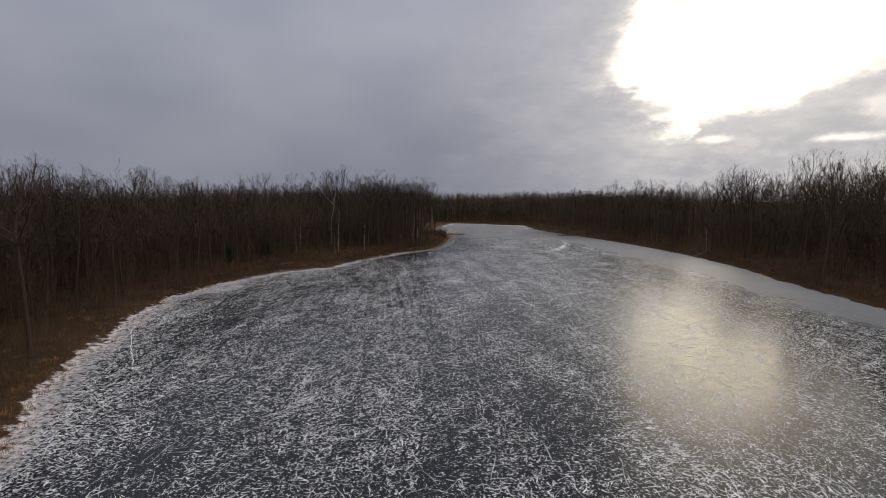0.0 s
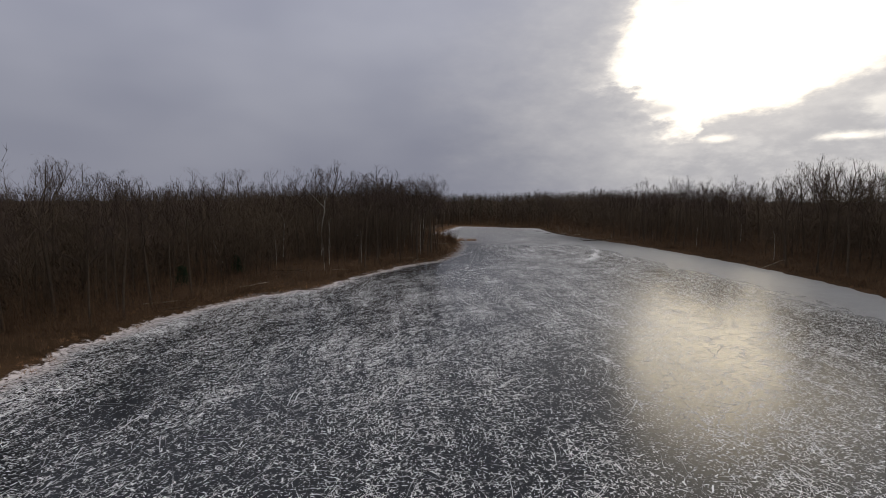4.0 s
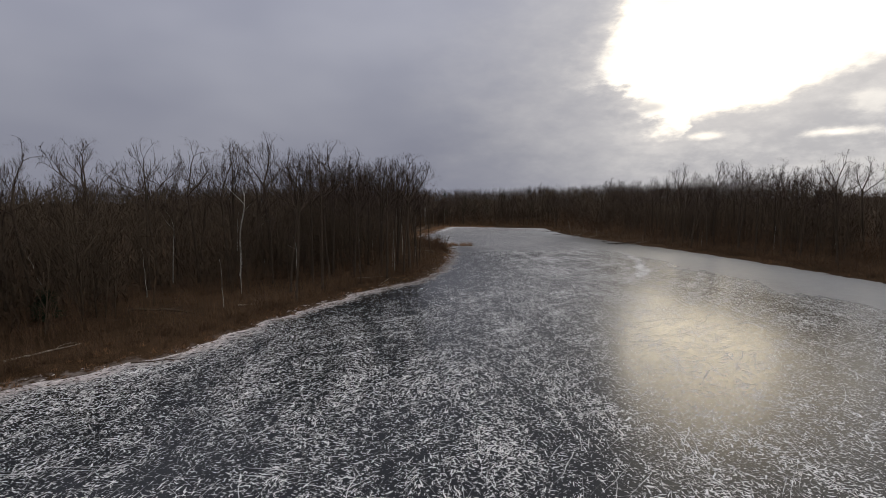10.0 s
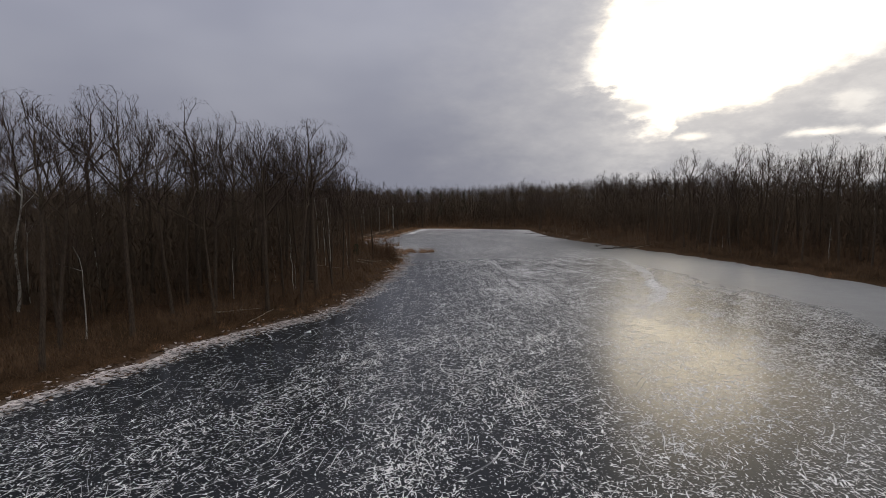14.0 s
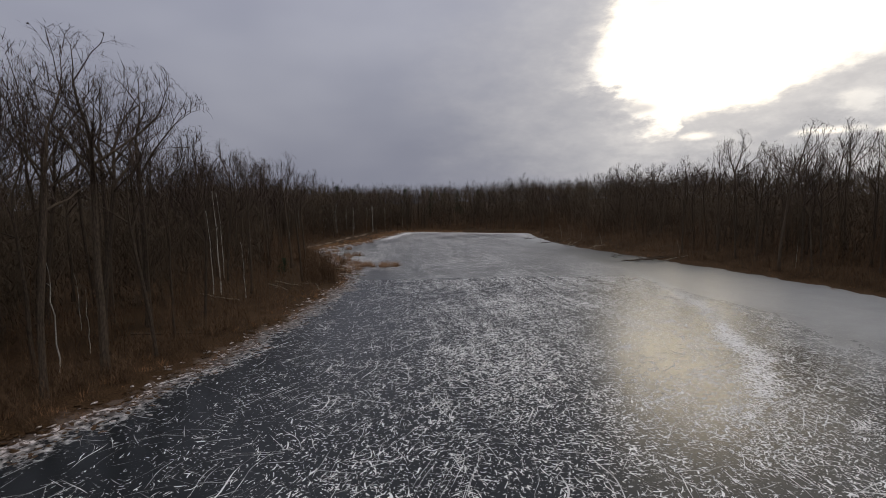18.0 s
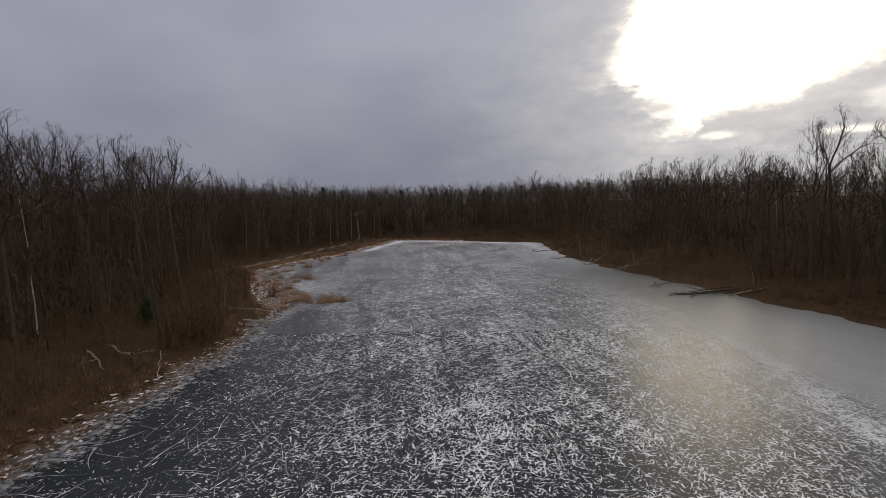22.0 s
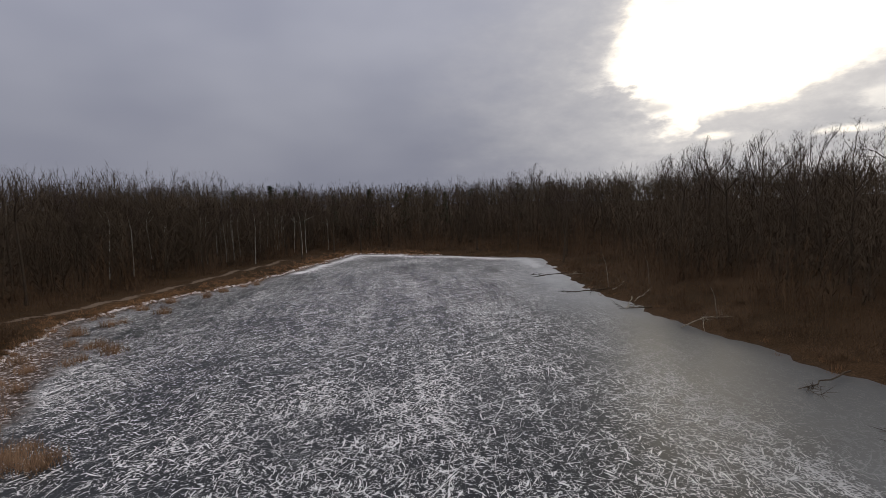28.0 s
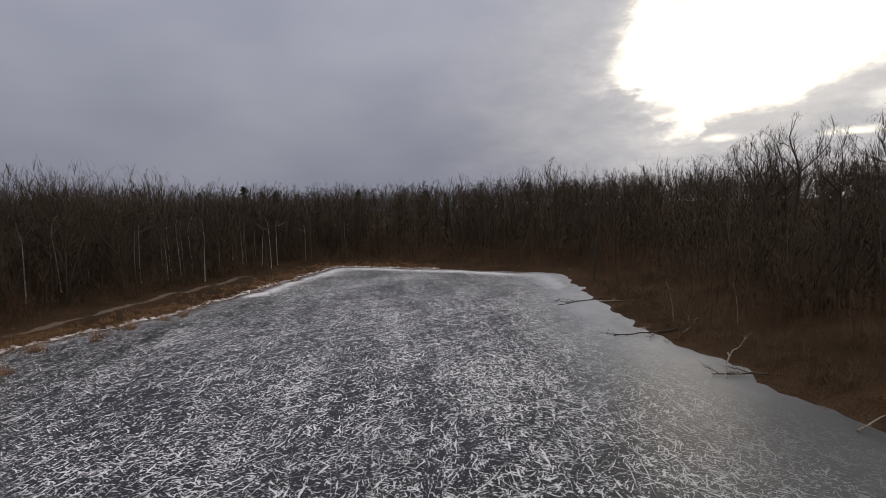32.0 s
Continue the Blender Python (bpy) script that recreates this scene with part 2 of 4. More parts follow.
def birch_bark():
    m, t, b = material("birch_bark", 0.6)
    v = t.nodes.new("ShaderNodeTexCoord").outputs["Object"]
    ring = t.nodes.new("ShaderNodeMapping")
    ring.inputs["Scale"].default_value = (1.2, 1.2, 7.0)
    t.links.new(v, ring.inputs[0])
    marks = noise_tex(t, ring.outputs[0], 2.6, 4, 0.65)
    grime = noise_tex(t, v, 0.7, 3)
    colour = mix_colour(t, smooth(t, marks, 0.56, 0.66), (0.47, 0.45, 0.41), (0.06, 0.052, 0.045))
    colour = mix_colour(t, smooth(t, grime, 0.42, 0.66), colour, (0.18, 0.155, 0.125))
    t.links.new(colour, b.inputs["Base Color"])
    bump(t, b, marks, 0.4, 0.02)
    return m


# flecks of snow: the way they lie in degrees, length and breadth in metres, how rare, which drift they follow, how white
FLECKS = ((6, 0.52, 0.12, 0.65, 0, 0.72), (34, 0.52, 0.115, 0.655, 1, 0.66), (70, 0.7, 0.115, 0.645, 2, 0.74), (101, 0.8, 0.11, 0.645, 2, 0.7), (142, 0.54, 0.115, 0.655, 1, 0.74),
          (166, 0.5, 0.13, 0.655, 0, 0.66), (22, 0.3, 0.11, 0.66, 1, 0.7), (88, 0.34, 0.12, 0.655, 2, 0.64), (126, 0.3, 0.11, 0.66, 0, 0.74))
STRANDS = ((12, 0.95, 0.125, 0.658, 0, 0.74), (62, 1.15, 0.12, 0.652, 1, 0.78), (96, 1.4, 0.12, 0.648, 2, 0.78), (138, 1.1, 0.125, 0.658, 1, 0.76), (158, 0.96, 0.125, 0.658, 0, 0.72))
SCRATCHES = ((84, 6.0, 0.10, 0.665, 0.66), (22, 4.0, 0.10, 0.68, 0.55), (118, 5.0, 0.10, 0.68, 0.55), (52, 6.0, 0.10, 0.67, 0.62), (150, 4.0, 0.10, 0.685, 0.5), (174, 4.5, 0.10, 0.685, 0.5))


def ice_material():
    """Dark clear ice, strewn with short shreds of blown snow, with skate-thin drifts and long scratches."""
    m, t, b = material("frozen_pond", 0.22, sheen=0.5)
    p = position(t)
    flat = t.nodes.new("ShaderNodeVectorMath")
    flat.operation = "MULTIPLY"
    flat.inputs[1].default_value = (1, 1, 0)
    t.links.new(p, flat.inputs[0])
    p = flat.outputs[0]
    edge = t.nodes.new("ShaderNodeAttribute")
    edge.attribute_name = "edge"
    east = t.nodes.new("ShaderNodeAttribute")
    east.attribute_name = "east"
    rime = t.nodes.new("ShaderNodeAttribute")
    rime.attribute_name = "rime"
    edge, east = edge.outputs["Fac"], east.outputs["Fac"]

    def turned(angle, sx, sy, wander=0.0, wander_scale=0.1):
        vec = p
        if wander:
            n = node(t, "ShaderNodeTexNoise", Scale=wander_scale, Detail=2.0)
            t.links.new(p, n.inputs["Vector"])
            c = t.nodes.new("ShaderNodeVectorMath")
            c.operation = "MULTIPLY_ADD"
            t.links.new(n.outputs["Color"], c.inputs[0])
            c.inputs[1].default_value = (wander, wander, 0)
            t.links.new(p, c.inputs[2])
            vec = c.outputs[0]
        mp = t.nodes.new("ShaderNodeMapping")
        mp.vector_type = "TEXTURE"
        mp.inputs["Rotation"].default_value = (0, 0, radians(angle))
        mp.inputs["Scale"].default_value = (sx, sy, 1)
        t.links.new(vec, mp.inputs[0])
        return mp.outputs[0]

    streak = noise_tex(t, turned(97, 9.0, 1.0, 14.0, 0.03), 0.32, 3, 0.6)
    swirl = noise_tex(t, turned(60, 4.0, 1.0, 10.0, 0.05), 0.16, 3, 0.6)
    density = math_node(t, "ADD", math_node(t, "MULTIPLY", streak, 0.55), math_node(t, "MULTIPLY", swirl, 0.45))
    # narrow lanes that the wind has combed
    lanes = math_node(t, "ADD", noise_tex(t, turned(97, 18.0, 0.75, 9.0, 0.04), 1.0, 2, 0.5), noise_tex(t, turned(40, 12.0, 0.8, 8.0, 0.05), 1.0, 2, 0.5))
    patch = noise_tex(t, p, 0.4, 3, 0.6)
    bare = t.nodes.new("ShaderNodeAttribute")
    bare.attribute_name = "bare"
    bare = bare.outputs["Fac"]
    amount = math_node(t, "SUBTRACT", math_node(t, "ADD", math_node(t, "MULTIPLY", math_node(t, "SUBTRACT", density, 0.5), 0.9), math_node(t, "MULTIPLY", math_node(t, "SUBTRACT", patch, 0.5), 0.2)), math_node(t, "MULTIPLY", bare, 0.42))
    scoured = t.nodes.new("ShaderNodeAttribute")
    scoured.attribute_name = "dull"
    scoured = scoured.outputs["Fac"]
    amount = math_node(t, "ADD", amount, math_node(t, "MULTIPLY", math_node(t, "SUBTRACT", lanes, 1.0), math_node(t, "ADD", 0.36, math_node(t, "MULTIPLY", scoured, 0.1))))
    # blown snow catches along old cracks
    chain = None
    for angle, scale in ((83, 1.1), (28, 1.0), (128, 1.05)):
        f = smooth(t, noise_tex(t, turned(angle, 5.5, 0.27, 2.4, 0.16), scale, 2, 0.5), 0.55, 0.68)
        chain = f if chain is None else math_node(t, "MAXIMUM", chain, f)
    amount = math_node(t, "ADD", amount, math_node(t, "SUBTRACT", math_node(t, "MULTIPLY", chain, math_node(t, "ADD", 0.1, math_node(t, "MULTIPLY", scoured, 0.1))), 0.04))
    # a drift of blown snow along the line where the flecked ice ends
    drift = t.nodes.new("ShaderNodeAttribute")
    drift.attribute_name = "drift"
    amount = math_node(t, "ADD", amount, math_node(t, "MULTIPLY", drift.outputs["Fac"], 0.42))
    # which way the flecks lie changes from place to place
    sway = node(t, "ShaderNodeTexNoise", Scale=0.11, Detail=2.0)
    t.links.new(p, sway.inputs["Vector"])
    ways = t.nodes.new("ShaderNodeSeparateColor")
    t.links.new(sway.outputs["Color"], ways.inputs[0])
    ways = [math_node(t, "MULTIPLY", math_node(t, "SUBTRACT", w, 0.5), 0.09) for w in ways.outputs]
    pressed = math_node(t, "MULTIPLY", amount, 0.17)
    torn = math_node(t, "MULTIPLY", math_node(t, "SUBTRACT", noise_tex(t, p, 8.0, 2, 0.6), 0.5), 0.19)
    shreds = None
    # short flecks in the south, longer strands where the ice is scoured
    fewer, more = math_node(t, "SUBTRACT", 0.006, math_node(t, "MULTIPLY", scoured, 0.027)), math_node(t, "MULTIPLY", math_node(t, "SUBTRACT", scoured, 1.0), 0.03)
    for angle, long, wide, low, way, power in FLECKS + STRANDS:
        f = noise_tex(t, turned(angle, long, wide, 0.5, 0.85), 1.0, 1.5, 0.5)
        f = math_node(t, "ADD", math_node(t, "ADD", math_node(t, "ADD", f, torn), more if long > 0.92 else fewer), math_node(t, "ADD", pressed, ways[way]))
        f = math_node(t, "MULTIPLY", smooth(t, f, low, low + 0.045), power)
        shreds = f if shreds is None else math_node(t, "MAXIMUM", shreds, f)
    # long scratches
    for angle, long, wide, low, power in SCRATCHES:
        f = math_node(t, "ADD", noise_tex(t, turned(angle, long, wide, 2.5, 0.15), 1.0, 1.5, 0.5), math_node(t, "MULTIPLY", amount, 0.05))
        shreds = math_node(t, "MAXIMUM", shreds, math_node(t, "MULTIPLY", smooth(t, f, low, low + 0.04), smooth(t, patch, 0.35, 0.62, 0.1, power)))
    shreds = math_node(t, "MULTIPLY", shreds, math_node(t, "SUBTRACT", 1.0, math_node(t, "MULTIPLY", scoured, 0.08)))
    # the east side is smooth refrozen ice, frosted grey
    wave = math_node(t, "ADD", east, math_node(t, "MULTIPLY", math_node(t, "SUBTRACT", noise_tex(t, turned(80, 2.2, 1.0, 3.0, 0.1), 0.16, 5, 0.65), 0.5), 15.0))
    smooth_ice = smooth(t, wave, -7.0, 6.5)
    shreds = math_node(t, "MULTIPLY", shreds, math_node(t, "SUBTRACT", 1.0, math_node(t, "MULTIPLY", smooth_ice, 0.92)))
    # snow gathers on the rim
    rim_noise = noise_tex(t, p, 2.2, 5, 0.7)
    rim = smooth(t, math_node(t, "ADD", edge, math_node(t, "MULTIPLY", math_node(t, "SUBTRACT", rim_noise, 0.5), 9.0)), -2.5, 0.75)
    snow = math_node(t, "MAXIMUM", shreds, math_node(t, "MULTIPLY", rim, smooth(t, east, -20.0, 0.0, 0.95, 0.04)))
    snow = math_node(t, "MULTIPLY", snow, 0.95)
    frost = math_node(t, "MULTIPLY", smooth(t, noise_tex(t, p, 0.12, 5, 0.6), 0.4, 0.75), 0.008)
    frost = math_node(t, "MAXIMUM", frost, math_node(t, "MULTIPLY", smooth_ice, math_node(t, "MULTIPLY", rime.outputs["Fac"], math_node(t, "ADD", 0.75, math_node(t, "MULTIPLY", noise_tex(t, p, 0.5, 4, 0.6), 0.5)))))
    colour = mix_colour(t, frost, (0.010, 0.012, 0.014), (0.68, 0.69, 0.71))
    crust = mix_colour(t, smooth(t, math_node(t, "SUBTRACT", noise_tex(t, p, 2.6, 5, 0.7), math_node(t, "MINIMUM", math_node(t, "MULTIPLY", scoured, 0.4), 0.13)), 0.36, 0.52), (0.075, 0.048, 0.034), (0.70, 0.64, 0.63))
    colour = mix_colour(t, snow, colour, mix_colour(t, smooth(t, edge, -2.6, -0.8), (0.94, 0.93, 0.94), crust))
    t.links.new(colour, b.inputs["Base Color"])
    gloss = mix_colour(t, math_node(t, "MAXIMUM", smooth_ice, math_node(t, "MULTIPLY", scoured, 0.8)), (0.17, 0.17, 0.17), (0.33, 0.33, 0.33))
    gloss = mix_colour(t, snow, gloss, (0.9, 0.9, 0.9))
    t.links.new(gloss, b.inputs["Roughness"])
    t.links.new(smooth(t, smooth_ice, 0.0, 1.0, 0.36, 0.22), b.inputs["Specular IOR Level"])
    b.inputs["IOR"].default_value = 1.31
    bump(t, b, snow, 0.6, 0.04)
    return m


def ground_material():
    """Leaf litter under the trees, tan dead grass along the water, rags of snow on the rim, a trodden dirt track."""
    m, t, b = material("forest_floor", 0.95)
    p = position(t)
    d = t.nodes.new("ShaderNodeAttribute")
    d.attribute_name = "edge"
    d = d.outputs["Fac"]
    track = t.nodes.new("ShaderNodeAttribute")
    track.attribute_name = "track"
    fine, mid, broad = noise_tex(t, p, 9.0, 5, 0.65), noise_tex(t, p, 1.4, 4, 0.6), noise_tex(t, p, 0.12, 3)
    litter = mix_colour(t, smooth(t, fine, 0.3, 0.7), (0.021, 0.0118, 0.0060), (0.064, 0.0365, 0.0185))
    litter = mix_colour(t, smooth(t, broad, 0.4, 0.7), litter, mix_colour(t, 1.0, litter, (0.7, 0.72, 0.65), "MULTIPLY"))
    straw = mix_colour(t, smooth(t, fine, 0.3, 0.7), (0.045, 0.024, 0.011), (0.135, 0.075, 0.034))
    grass = smooth(t, math_node(t, "ADD", d, math_node(t, "MULTIPLY", math_node(t, "SUBTRACT", broad, 0.5), 14.0)), 3.0, 0.2)
    where = t.nodes.new("ShaderNodeAttribute")
    where.attribute_name = "straw"
    colour = mix_colour(t, math_node(t, "MULTIPLY", math_node(t, "MULTIPLY", grass, smooth(t, mid, 0.3, 0.6)), where.outputs["Fac"]), litter, straw)
    colour = mix_colour(t, smooth(t, math_node(t, "ADD", track.outputs["Fac"], math_node(t, "MULTIPLY", math_node(t, "SUBTRACT", mid, 0.5), 0.8)), 0.45, 0.7), colour, mix_colour(t, fine, (0.08, 0.058, 0.042), (0.165, 0.125, 0.094)))
    snow = smooth(t, math_node(t, "SUBTRACT", math_node(t, "MULTIPLY", math_node(t, "SUBTRACT", mid, 0.44), 3.0), d), -0.4, 0.2)
    snow = math_node(t, "MULTIPLY", snow, smooth(t, where.outputs["Fac"], 0.115, 0.2, 0.0, 1.0))
    colour = mix_colour(t, math_node(t, "MULTIPLY", snow, 0.95), colour, (0.62, 0.565, 0.55))
    t.links.new(colour, b.inputs["Base Color"])
    bump(t, b, math_node(t, "ADD", fine, mid), 0.8, 0.08)
    return m


M_ICE, M_GROUND = ice_material(), ground_material()
M_BARK = bark("grey_brown_bark", (0.048, 0.036, 0.0265), (0.095, 0.071, 0.052))
M_TWIG = bark("dark_twig_bark", (0.036, 0.026, 0.021), (0.088, 0.062, 0.05), 2.0)
M_BIRCH = birch_bark()
M_DEAD = bark("bleached_dead_wood", (0.15, 0.126, 0.10), (0.37, 0.32, 0.265), 2.0)
M_FAR = island_mix("distant_bare_wood", (0.054, 0.0398, 0.0272), (0.069, 0.0507, 0.0345), 0.95, 0.03)
M_THICKET = island_mix("thicket_twigs", (0.063, 0.0450, 0.0305), (0.075, 0.0535, 0.0362), 0.95, 0.05)
M_BRUSH = island_mix("brown_brush", (0.066, 0.041, 0.0245), (0.128, 0.079, 0.0465), 0.95, 0.08)
M_STRAW = island_mix("dead_grass", (0.10, 0.053, 0.027), (0.24, 0.133, 0.068), 0.9, 0.2)
M_REED = island_mix("dead_reed", (0.10, 0.060, 0.036), (0.30, 0.19, 0.12), 0.9, 0.4)
M_CLOD = clod_material()
M_SNOW = island_mix("packed_snow", (0.66, 0.68, 0.71), (0.82, 0.83, 0.85), 0.9, 0.8)
M_NEEDLE = island_mix("conifer_needles", (0.012, 0.022, 0.012), (0.035, 0.05, 0.026), 0.9, 0.3)


# ---- mesh builders ----
def mesh_from(name, verts, faces, mat):
    me = bpy.data.meshes.new(name)
    me.from_pydata(verts if isinstance(verts, list) else verts.tolist(), [], faces if isinstance(faces, list) else faces.tolist())
    me.materials.append(mat)
    me.update()
    return me


def part(name, me, parent, label=""):
    ob = new(name, me)
    ob.parent = parent
    if label:
        tagged(ob, label)
    return ob


def frames_for(d):
    d = d / np.maximum(np.linalg.norm(d, axis=1, keepdims=True), 1e-9)
    ref = np.where(np.abs(d[:, 2:3]) < 0.9, np.array([[0, 0, 1.0]]), np.array([[1.0, 0, 0]]))
    u = np.cross(d, ref)
    u /= np.linalg.norm(u, axis=1, keepdims=True)
    return u, np.cross(d, u)


def spikes(P0, P1, R, n=3):
    """Cones of n sides from P0 to a point at P1; with two sides, a flat sliver of a twig."""
    P0, P1, R = np.asarray(P0, float), np.asarray(P1, float), np.asarray(R, float)
    u, w = frames_for(P1 - P0)
    k = len(P0)
    V = np.empty((k, n + 1, 3))
    for i in range(n):
        a = 6.2832 * i / n
        V[:, i] = P0 + (u * math.cos(a) + w * math.sin(a)) * R[:, None]
    V[:, n] = P1
    base = (np.arange(k) * (n + 1))[:, None]
    F = np.concatenate([np.stack([base[:, 0] + i, base[:, 0] + (i + 1) % n, base[:, 0] + n], 1) for i in range(n if n > 2 else 1)])
    return V.reshape(-1, 3), F


def joined(*pieces):
    """Several (vertices, triangles) as one."""
    V, F, base = [], [], 0
    for v, f in pieces:
        V.append(v), F.append(f + base)
        base += len(v)
    return np.concatenate(V), np.concatenate(F)


def tubes(lines, n):
    """Tapered tubes along polylines of (point, radius), capped at the far end by a point."""
    V, F = [], []
    for line in lines:
        pts = np.array([p for p, r in line], float)
        rad = [r for p, r in line]
        d = np.gradient(pts, axis=0)
        u, w = frames_for(d)
        base = len(V)
        for i in range(len(pts)):
            for j in range(n):
                a = 6.2832 * j / n
                V.append(tuple(pts[i] + (u[i] * math.cos(a) + w[i] * math.sin(a)) * rad[i]))
        for i in range(len(pts) - 1):
            for j in range(n):
                a, b2 = base + i * n + j, base + i * n + (j + 1) % n
                F.append((a, b2, b2 + n, a + n))
        V.append(tuple(pts[-1] + d[-1] * 0.05))
        tip, last = len(V) - 1, base + (len(pts) - 1) * n
        F += [(last + j, last + (j + 1) % n, tip) for j in range(n)]
    return V, F


def grow(rng, p, d, length, radius, steps, lift, wobble, tip=0.25):
    """One bending limb: a list of (point, radius) and the direction at each."""
    line, dirs = [(p.copy(), radius)], [d.copy()]
    for i in range(steps):
        d = d + rng.normal(0, wobble, 3) + np.array([0, 0, lift])
        d /= np.linalg.norm(d)
        p = p + d * length / steps
        line.append((p.copy(), radius * (1 - (1 - tip) * (i + 1) / steps)))
        dirs.append(d.copy())
    return line, dirs


def aside(rng, d, angle):
    """The direction d, turned away by that angle to a random side."""
    u, w = frames_for(d[None])
    a = rng.uniform(0, 6.2832)
    side = u[0] * math.cos(a) + w[0] * math.sin(a)
    out = d * math.cos(angle) + side * math.sin(angle)
    return out / np.linalg.norm(out)


def tree_geometry(seed, height, girth, limbs, clear, spread, twigs=2, boughs=8, sprigs=4):
    """A leafless broadleaf: the bole parts into rising limbs, which fork again and again into a domed crown of twigs with a few dead leaves."""
    rng = np.random.default_rng(seed)
    lean = np.array([rng.normal(0, 0.03), rng.normal(0, 0.03), 1.0])
    bole = height * min(0.62, clear + 0.1)
    trunk, _ = grow(rng, np.zeros(3), lean / np.linalg.norm(lean), bole, girth, 8, 0.02, 0.025, 0.62)
    trunk[0] = (trunk[0][0] - np.array([0, 0, 0.3]), girth * 1.4)
    main, branches, fine0, fine1, finer = [], [], [], [], []
    wide = 0.75 + spread

    def twig(p0, d, length, r):
        fine0.append(p0), fine1.append(p0 + d * length), finer.append(r)

    def leaning(d, low, high):
        return aside(rng, d, rng.uniform(low, high) * wide)

    def fan(p, d):
        """Turned outward, away from the middle of the crown."""
        away = p - np.array([trunk[-1][0][0], trunk[-1][0][1], bole * 0.9])
        out = d + away * (0.5 / max(np.linalg.norm(away), 0.5))
        return out / np.linalg.norm(out)

    def along(line, f):
        s = f * (len(line) - 1)
        i = min(int(s), len(line) - 2)
        return line[i][0] + (line[i + 1][0] - line[i][0]) * (s - i), line[i][1], i + 1

    def fork(p, d, length, radius, level):
        """A branch with its offshoots; the thinnest orders are slivers."""
        if level > 2:
            twig(p, d, length, 0.021 if level == 3 else 0.0125)
            if level == 3:
                for k in range(sprigs):
                    fork(p + d * length * rng.uniform(0.3, 1.0), leaning(d, 0.4, 0.9), length * rng.uniform(0.5, 0.7), 0.0, 4)
            else:
                for k in range(twigs):
                    q, e = p + d * length * rng.uniform(0.25, 1.0), leaning(d, 0.4, 0.95)
                    twig(q, e, length * rng.uniform(0.45, 0.7), 0.0095)
                    if rng.uniform() < 0.012:
                        twig(q + e * length * 0.5, aside(rng, e, 1.2), 0.15, 0.05)
            return
        line, dirs = grow(rng, p, d, length, radius, 5 - level, 0.015, 0.13, 0.45)
        (main if level == 1 else branches).append(line)
        count = (0, boughs // 2, 3)[level]
        for k in range(count):
            f = 0.22 + 0.7 * (k + rng.uniform(0.1, 0.9)) / count
            q, r, i = along(line, f)
            fork(q, fan(q, leaning(dirs[i], 0.5, 0.95)), length * rng.uniform(0.5, 0.72) * (1.12 - 0.4 * f), max(0.014, r * 0.5), level + 1)
        for k in range(2):
            fork(line[-1][0], fan(line[-1][0], leaning(dirs[-1], 0.3, 0.7)), length * rng.uniform(0.5, 0.66), max(0.014, line[-1][1] * 0.8), level + 1)

    arms = max(3, limbs // 2)
    for k in range(arms):
        f = 1.0 if k < 2 else 1 - (1 - clear * height / bole) * rng.uniform(0.2, 1.0)
        q, r, i = along(trunk, f)
        a = k * 2.4 + rng.uniform(-0.4, 0.4)
        tilt = (0.12 if k == 0 else rng.uniform(0.5, 1.0)) * wide
        d = np.array([math.cos(a) * math.sin(tilt), math.sin(a) * math.sin(tilt), math.cos(tilt)])
        fork(q, d, (height - bole) * (0.62 if k == 0 else rng.uniform(0.52, 0.66)), r * (0.8 if k == 0 else rng.uniform(0.5, 0.7)), 1)
    tips = np.array(fine1)
    # the crown reaches just the tree's height and rounds off in a full dome
    grown = height * 0.92 / np.percentile(tips[:, 2], 86)
    heart = trunk[-1][0] * grown
    reach = np.array([height * 0.31, height * 0.31, height - heart[2]])

    def domed(p):
        p = np.atleast_2d(np.asarray(p, float)) * grown
        out = p - heart
        far = np.linalg.norm(out / reach, axis=1)
        kept = np.where(far < 0.7, far, 0.7 + 0.3 * np.tanh((far - 0.7) / 0.38))
        shrunk = heart + out * (kept / np.maximum(far, 1e-6))[:, None]
        return np.where((p[:, 2] > heart[2])[:, None], shrunk, p)

    scaled = [[[(domed(p)[0], r) for p, r in line] for line in group] for group in ([trunk], main, branches)]
    return scaled[0][0], scaled[1], scaled[2], domed(fine0), domed(tips), np.array(finer)


def make_tree(name, seed, height, girth, limbs, clear, spread, wood, label, category="tree", group="", twigs=2, limb_parts=4, boughs=8, sprigs=4):
    tree = tagged(new(name), label, category, group)
    trunk, main, branches, f0, f1, fr = tree_geometry(seed, height, girth, limbs, clear, spread, twigs, boughs, sprigs)
    part("trunk", mesh_from("trunk", *tubes([trunk], 8), wood), tree)
    for limb in main[:limb_parts]:
        part("limb", mesh_from("limb", *tubes([limb], 5), wood), tree)
    V, F = tubes(main[limb_parts:], 4) if len(main) > limb_parts else ([], [])
    V2, F2 = tubes(branches, 3)
    V3, F3 = spikes(f0, f1, fr * 1.25, 2)
    F2 = [tuple(i + len(V) for i in f) for f in F2]
    F3 = (F3 + len(V) + len(V2)).tolist()
    crown = mesh_from("crown", V + V2 + [tuple(v) for v in V3.tolist()], F + F2 + F3, M_TWIG)
    part("crown", crown, tree)
    return tree


# ---- the large structure ----
def steps_to(start, stop, first, growth):
    out, x, s = [], start, first
    while x < stop:
        s *= growth
        x += s
        out.append(x)
    return out


